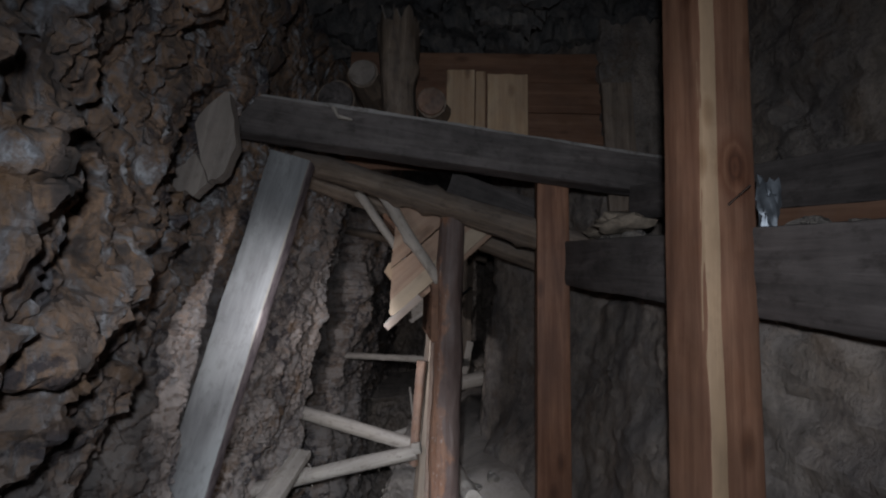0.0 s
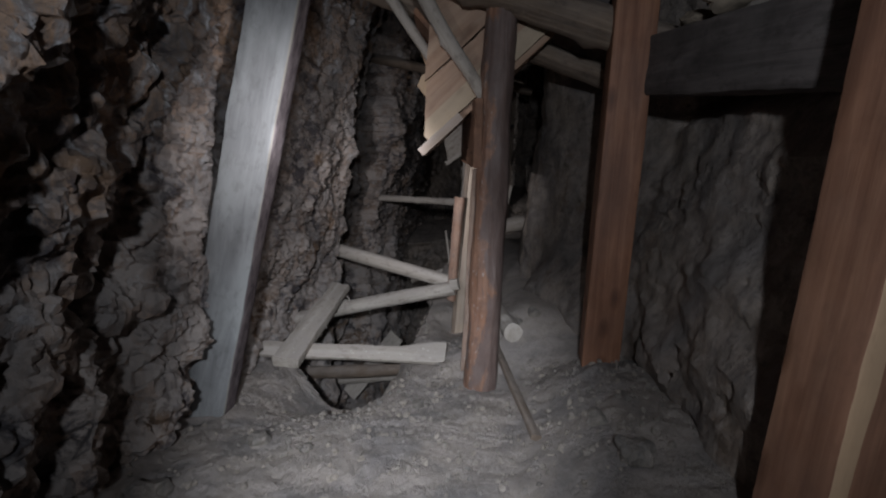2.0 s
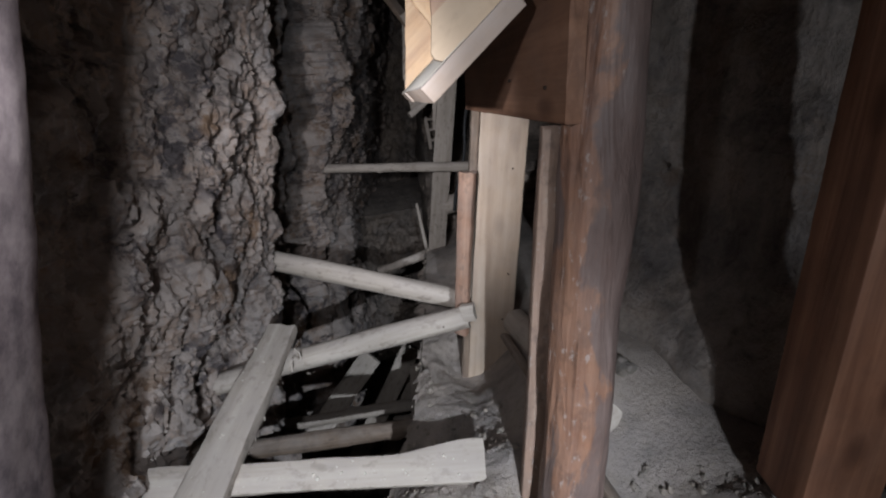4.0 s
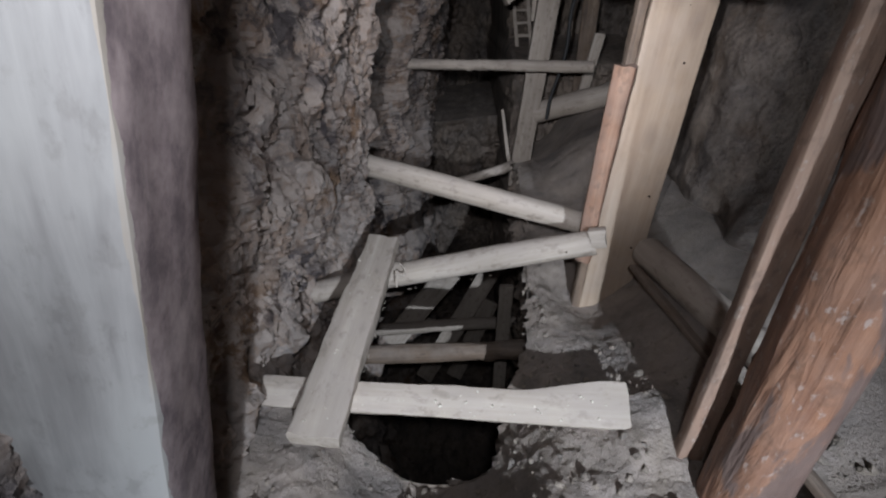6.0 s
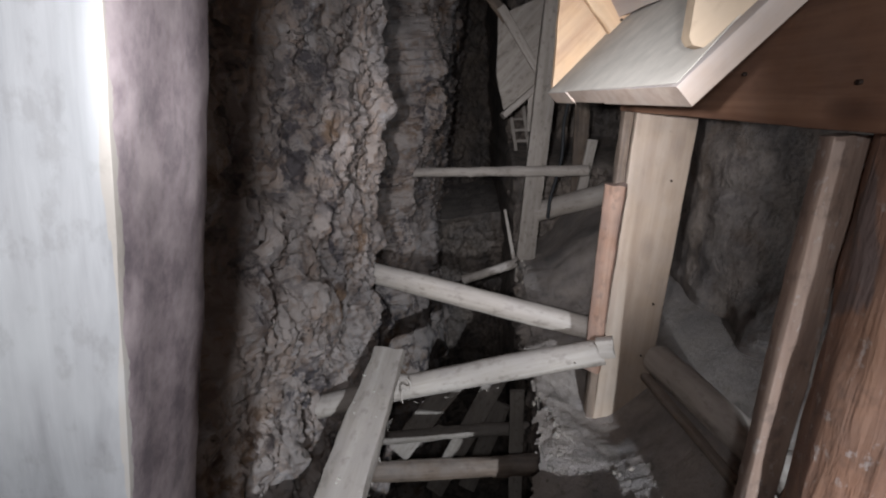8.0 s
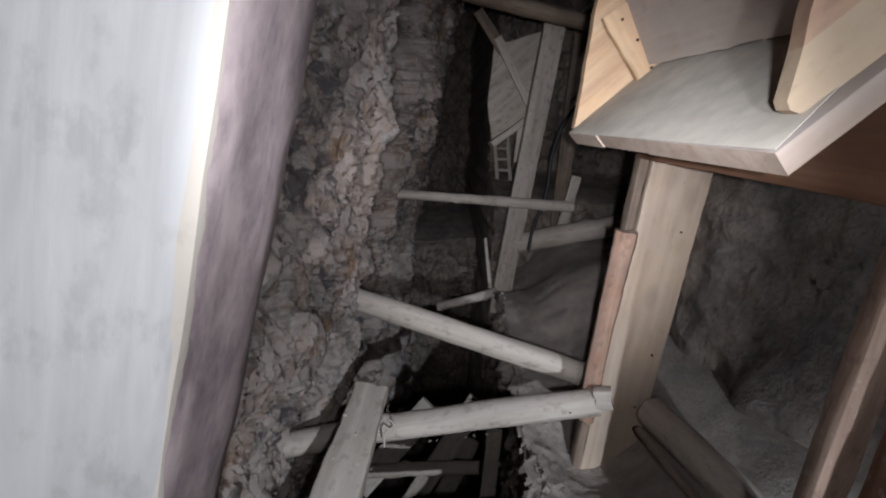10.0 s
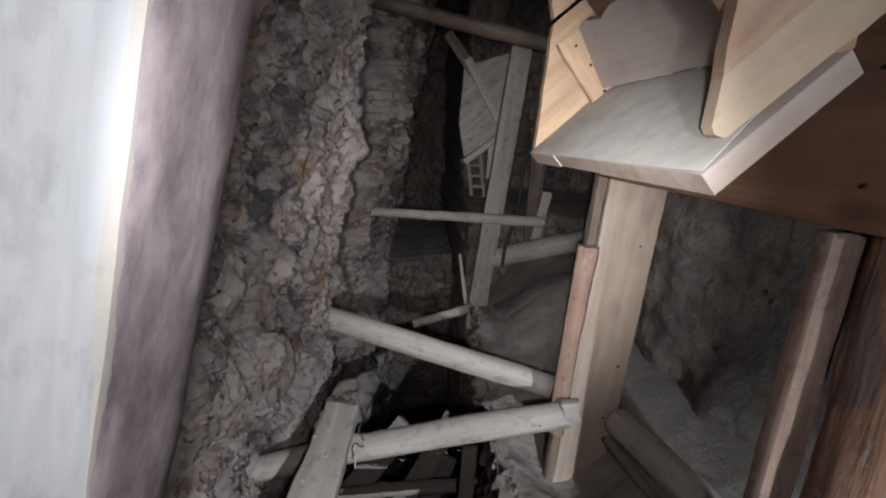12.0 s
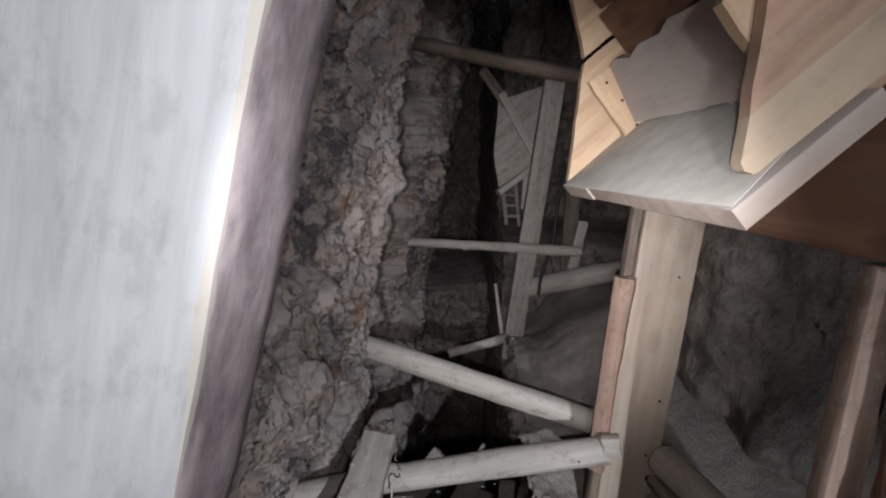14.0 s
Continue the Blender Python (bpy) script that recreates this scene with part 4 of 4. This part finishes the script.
# ---------------------------------------------------------------- overhead behind the cap beam
tagged(slab("torn_board", [(0.0, 0.0), (0.012, -0.016), (0.068, -0.255), (0.044, -0.316), (0.018, -0.382), (-0.01, -0.421), (-0.041, -0.416), (-0.065, -0.437), (-0.102, -0.296), (-0.131, -0.169), (-0.078, -0.082)], -0.07, WOOD_DRAB,
            origin=(-0.964, 1.93, 2.454), u=(1, 0.1, 0), v=(0, 0, 1), grain=80, wear=0.006), "torn dusty board end beside the cap beam", "timber board")
tagged(slab("torn_board", [(0.0, 0.0), (0.034, -0.077), (0.054, -0.134), (0.027, -0.175), (0.004, -0.203), (-0.029, -0.175), (-0.058, -0.181), (-0.085, -0.166), (-0.085, -0.079), (-0.05, -0.047)], -0.06, WOOD_DRAB,
            origin=(-1.061, 1.9, 2.147), u=(1, 0.1, 0), v=(0, 0, 1), grain=80, wear=0.006), "smaller torn dusty board end against the rock", "timber board")
broken_log = tagged(pole("broken_log", (-0.28, 2.84, 2.52), (-0.31, 2.90, 3.33), 0.105, 0.145, WOOD_CAP, splinter=0.14, wear=0.012, sides=34), "splintered upright log stump above the beam", "timber log")
for k in range(16):
    turn = k * 2.4
    foot = Vector((-0.31 + 0.12 * math.cos(turn), 2.90 + 0.12 * math.sin(turn), 3.30))
    tip_ = foot + Vector((0.05 * math.cos(turn * 1.7), 0.03 * math.sin(turn), 0.08 + 0.03 * (k % 4)))
    adopt(broken_log, bar("splinter", foot, tip_, 0.016, 0.008, WOOD_DRAB, up=(0, 1, 0.1), step=0.03, taper=0.2, wear=0.002))
for x, z, r, grain_, text in ((-0.53, 3.0, 0.10, WOOD_DRAB, "round log with a pale sawn end above the beam"), (-0.07, 2.80, 0.10, WOOD_STUB, "round log with an orange sawn end above the beam"),
                              (-0.70, 2.82, 0.13, WOOD_BLACK, "dark round log end above the beam")):
    log = tagged(pole("log_end", (x, 2.80, z), (x + 0.02, 3.5, z), r, r, WOOD_CAP), text, "timber log")
    adopt(log, pole("sawn_face", (x, 2.775, z), (x, 2.792, z), r * 0.86, r * 0.9, grain_, label="sawn end grain", knots=0, wear=0.002))
for x, w, z1 in ((0.125, 0.20, 3.13), (0.265, 0.07, 3.12), (0.455, 0.285, 3.10)):
    tagged(bar("lagging_board", (x, 3.0, 2.45), (x, 3.0, z1), w, 0.03, WOOD_PINE, up=(0, 1, 0), wear=0.002), "light pine lagging board standing above the beam", "timber board")
for k in range(4):
    tagged(bar("roof_plank", (-0.75, 3.30 + 0.02 * k, 2.62 + 0.245 * k), (1.55, 3.28, 2.56 + 0.245 * k), 0.24, 0.035, WOOD_BROWN, up=(0, 1, 0)), "dark brown lagging plank under the roof", "timber board")
tagged(bar("grey_board", (1.19, 2.86, 2.10), (1.17, 2.88, 2.98), 0.20, 0.035, WOOD_CAP, up=(0, 1, 0)), "dull brown board standing behind the beam", "timber board")
tagged(bar("dark_board", (0.05, 3.12, 2.33), (0.72, 3.14, 2.10), 0.22, 0.04, WOOD_BLACK, up=(0, 1, 0)), "dark board under the roof", "timber board")
tagged(bar("wall_lagging", (1.14, 2.6, 2.10), (1.66, 0.4, 1.80), 0.19, 0.04, WOOD_BLACK, up=(1, 0.2, 0)), "dark lagging board above the wall beam", "timber board")
tagged(bar("wall_lagging", (1.20, 2.3, 1.90), (1.62, 0.5, 1.66), 0.12, 0.04, WOOD_BROWN, up=(1, 0.2, 0)), "brown narrow lagging board above the wall beam", "timber board")
tagged(bar("iron_nail", (0.915, 1.335, 1.81), (0.955, 1.29, 1.86), 0.008, 0.008, NAIL, step=0.02), "rusty nail bent out of the post", "nail")


def lump(name, at, size, mat, seed, squash=(1, 1, 1), rough=0.35, sub=3):
    bm = bmesh.new()
    bmesh.ops.create_icosphere(bm, subdivisions=sub, radius=1)
    P = np.array([v.co[:] for v in bm.verts])
    d = 1 + rough * 2 * fbm(P * 1.1 + seed * 7.7, 3)
    f1, gap, rnd = worley(P * 1.3 + seed * 3.1)
    d = d * (0.85 + 0.3 * rnd) if rough < 0.5 else d
    for v, k in zip(bm.verts, d):
        v.co = Vector((v.co.x * squash[0], v.co.y * squash[1], v.co.z * squash[2])) * k * size
    return finish(name, bm, mat, None, "", 30, pose(*at, 0, 0, seed * 57))


tagged(lump("foil_scrap", (1.11, 1.45, 1.83), 0.055, FOIL, 3, (0.5, 0.6, 1.5), 0.7), "crumpled shiny foil scrap on the beam", "foil")
tagged(lump("sacking", (1.01, 2.42, 1.94), 0.10, SACK, 5, (1.0, 1.6, 0.55), 0.45), "crumpled dirty sacking on the wall beam", "sack")
tagged(lump("sacking", (0.98, 2.72, 1.93), 0.09, SACK, 6, (0.9, 1.5, 0.5), 0.5), "crumpled dirty sacking on the wall beam", "sack")

for k in range(16):
    t = (k + 0.5) / 16
    s_ = 0.025 + 0.03 * ((k * 7) % 5) / 5
    tagged(lump("stone", (0.90 + 0.43 * t + 0.03 * ((k * 3) % 4 - 1), 2.95 - 2.6 * t, 1.905 - 0.265 * t + s_ * 0.3), s_, STONE, k + 20, (1, 1.2, 0.7), 0.35), "small stone lying on the wall beam", "stone", group="stones on the beam")

# ---------------------------------------------------------------- the far timber set
tagged(bar("far_post", (-0.36, 6.72, -0.55), (-0.055, 6.70, 2.30), 0.19, 0.15, WOOD_PALE, up=(0, 1, 0), wear=0.004), "dusty square post beside the far chute", "timber post")
tagged(pole("far_bar", (-1.75, 6.30, 0.74), (0.20, 6.32, 0.68), 0.046, 0.043, WOOD_PALE), "pale crossbar over the far end of the stope", "timber strut")
tagged(pole("far_cap_log", (-1.6, 6.2, 2.50), (0.55, 6.2, 2.10), 0.058, 0.062, WOOD_CAP), "brown round log under the roof of the stope", "timber log")
tagged(pole("far_slanting_log", (-0.24, 6.72, 0.20), (1.2, 6.80, 0.52), 0.105, 0.11, WOOD_PALE), "thick dusty log leaning away from the far post", "timber log")
tagged(bar("far_upright", (0.24, 6.92, 0.20), (0.36, 6.92, 0.90), 0.10, 0.04, WOOD_PALE, up=(0, 1, 0)), "short dusty upright board", "timber board")
tagged(bar("far_tall_board", (0.30, 7.3, -0.2), (0.34, 7.3, 2.3), 0.16, 0.04, WOOD_CAP, up=(0, 1, 0)), "dark upright board behind the far post", "timber board")
far_chute = thing("far_ore_chute", (-0.4, 6.9, 1.12))
fk = [slab("side_board", [(-0.40, 1.22), (-0.47, 1.56), (-0.44, 2.10), (0.02, 2.25), (0.10, 1.72), (-0.06, 1.46)], 0.03, WOOD_PALE, None, "", origin=(-0.13, 6.95, 0), u=(1, 0, 0), v=(0, 0, 1), grain=43),
      bar("lip_board", (-0.55, 6.78, 1.18), (-0.23, 6.86, 1.42), 0.14, 0.06, WOOD_PALE, None, "", up=(-0.5, 0, 0.8)),
      bar("brace", (-0.55, 6.82, 2.16), (-0.17, 6.82, 1.52), 0.08, 0.04, WOOD_PALE, None, "", up=(0, 1, 0)),
      bar("end_board", (-0.26, 6.80, 1.02), (-0.25, 6.80, 1.36), 0.10, 0.03, WOOD_PALE, None, "", up=(0, 1, 0)),
      bar("strap", (-0.75, 6.84, 2.38), (-0.49, 6.84, 2.05), 0.10, 0.03, WOOD_CAP, None, "", up=(0, 1, 0))]
adopt(far_chute, *fk)
tagged(far_chute, "dusty broken ore chute hanging at the far set", "ore chute")


def build_ladder(name, foot, head, side, width, rungs, r, mat, label):
    foot, head, side = Vector(foot), Vector(head), Vector(side).normalized()
    lad = thing(name, foot)
    up = side.cross((head - foot).normalized())
    kids = []
    for s in (-0.5, 0.5):
        kids.append(bar("rail", foot + side * width * s, head + side * width * s, r * 2.2, r * 1.3, mat, up=up))
    for k in range(rungs):
        p = foot.lerp(head, (k + 0.6) / rungs)
        kids.append(bar("rung", p - side * (width / 2 + 0.02), p + side * (width / 2 + 0.02), r * 1.6, r, mat, up=up, step=0.08))
    adopt(lad, *kids)
    return tagged(lad, label, "ladder")


build_ladder("ladder", (-0.22, 8.15, 0.45), (-0.36, 8.3, 1.55), (1, 0, 0), 0.17, 8, 0.02, WOOD_PALE, "dusty wooden ladder against the far rock face")
for a, b, w in (((-1.56, 5.30, -1.62), (-0.98, 5.42, -0.86), 0.20), ((-1.26, 5.28, -2.02), (-0.60, 5.42, -0.78), 0.17), ((-0.98, 5.5, -2.2), (-0.62, 5.6, -1.3), 0.16)):
    tagged(bar("deep_plank", a, b, w, 0.035, WOOD_PALE, up=(0, -0.85, 0.5), wear=0.005), "pale wide plank leaning deep in the stope", "timber plank")
tagged(pole("low_pole", (-1.75, 4.22, -0.79), (-0.40, 4.20, -0.63), 0.06, 0.058, WOOD_CAP), "dark round pole across the stope below the planks", "timber strut")
tagged(pole("deep_pole", (-1.9, 5.22, -1.42), (-0.35, 5.18, -1.20), 0.055, 0.05, WOOD_PALE), "pale round pole deep in the stope", "timber strut")
tagged(bar("deep_board", (-0.56, 4.75, -1.6), (-0.54, 4.75, -0.55), 0.10, 0.03, WOOD_PALE, up=(0, 1, 0)), "pale board standing against the stope side", "timber board")
tagged(pole("far_low_strut", (-1.0, 6.62, -0.50), (-0.40, 6.6, -0.29), 0.05, 0.045, WOOD_PALE), "pale strut low across the far stope", "timber strut")
tagged(bar("far_stick", (-0.44, 6.78, -0.35), (-0.535, 6.84, 0.22), 0.045, 0.03, WOOD_PALE, up=(0, 1, 0), taper=0.6), "thin stick standing on the edge of the stope", "stick")



def hose(name, points, radius, mat):
    cu = bpy.data.curves.new(name, "CURVE")
    cu.dimensions, cu.bevel_depth, cu.bevel_resolution = "3D", radius, 2
    sp = cu.splines.new("BEZIER")
    sp.bezier_points.add(len(points) - 1)
    for b, p in zip(sp.bezier_points, points):
        b.co, b.handle_left_type, b.handle_right_type = p, "AUTO", "AUTO"
    cu.materials.append(mat)
    return new(name, cu)


tagged(hose("hose", [(0.36, 6.66, 1.72), (0.15, 6.60, 1.50), (0.03, 6.58, 1.18), (0.0, 6.58, 0.75), (-0.10, 6.58, 0.35), (-0.12, 6.56, 0.18)], 0.018, RUBBER),
       "thin black hose hanging beside the far post", "hose")
tagged(hose("twine", [(-1.105, 3.90, 0.13), (-1.085, 3.91, 0.09), (-1.09, 3.90, 0.06), (-1.115, 3.885, 0.075), (-1.12, 3.86, 0.02)], 0.004, WOOD_PALE),
       "loop of pale twine caught on the loose plank", "twine")

# ---------------------------------------------------------------- rubble
rnd = random.Random(4)
V, F = [], []
base = bmesh.new()
bmesh.ops.create_icosphere(base, subdivisions=1, radius=1)
bv, bf = [v.co.copy() for v in base.verts], [[v.index for v in f.verts] for f in base.faces]
base.free()
count = 0
while count < 3600:
    x, y = rnd.uniform(-1.45, 0.95), rnd.uniform(0.6, 6.5)
    near = abs(x) < 1.0 and 2.0 < y < 4.2
    if (x > 0.1 and y > 3.1) or (x > -0.4 and y > 3.65) or inside_pit(np.array([x]), np.array([y]))[0] or (not near and rnd.random() < 0.5):
        continue
    s = 0.0045 + 0.020 * rnd.random() ** 5
    z = float(floor_z(np.array([x]), np.array([y]))[0] + floor_relief(np.array([x]), np.array([y]))[0])
    m = pose(x, y, z + s * 0.2, rnd.uniform(0, 360), rnd.uniform(0, 360), rnd.uniform(0, 360))
    n0 = len(V)
    for v in bv:
        V.append(m @ (Vector((v.x, v.y * 0.8, v.z * 0.65)) * s * rnd.uniform(0.7, 1.25)))
    F += [[n0 + i for i in f] for f in bf]
    count += 1
me = bpy.data.meshes.new("gravel")
me.from_pydata(V, [], F)
me.materials.append(STONE)
tagged(new("gravel", me), "small grey stones scattered on the dirt floor", "gravel", kind="stuff")
for k, (x, y, s) in enumerate(((0.40, 3.42, 0.05), (0.28, 3.36, 0.035), (-0.30, 2.62, 0.035), (0.55, 2.2, 0.05),
                               (-1.0, 2.2, 0.05), (-1.18, 1.7, 0.08), (-0.75, 2.15, 0.03), (0.62, 1.9, 0.07))):
    z = float(floor_z(np.array([x]), np.array([y]))[0])
    tagged(lump("stone", (x, y, z + s * 0.35), s, STONE, k + 2, (1, 0.85, 0.75), 0.3), "grey-brown angular stone lying on the dirt", "stone", group="loose stones")
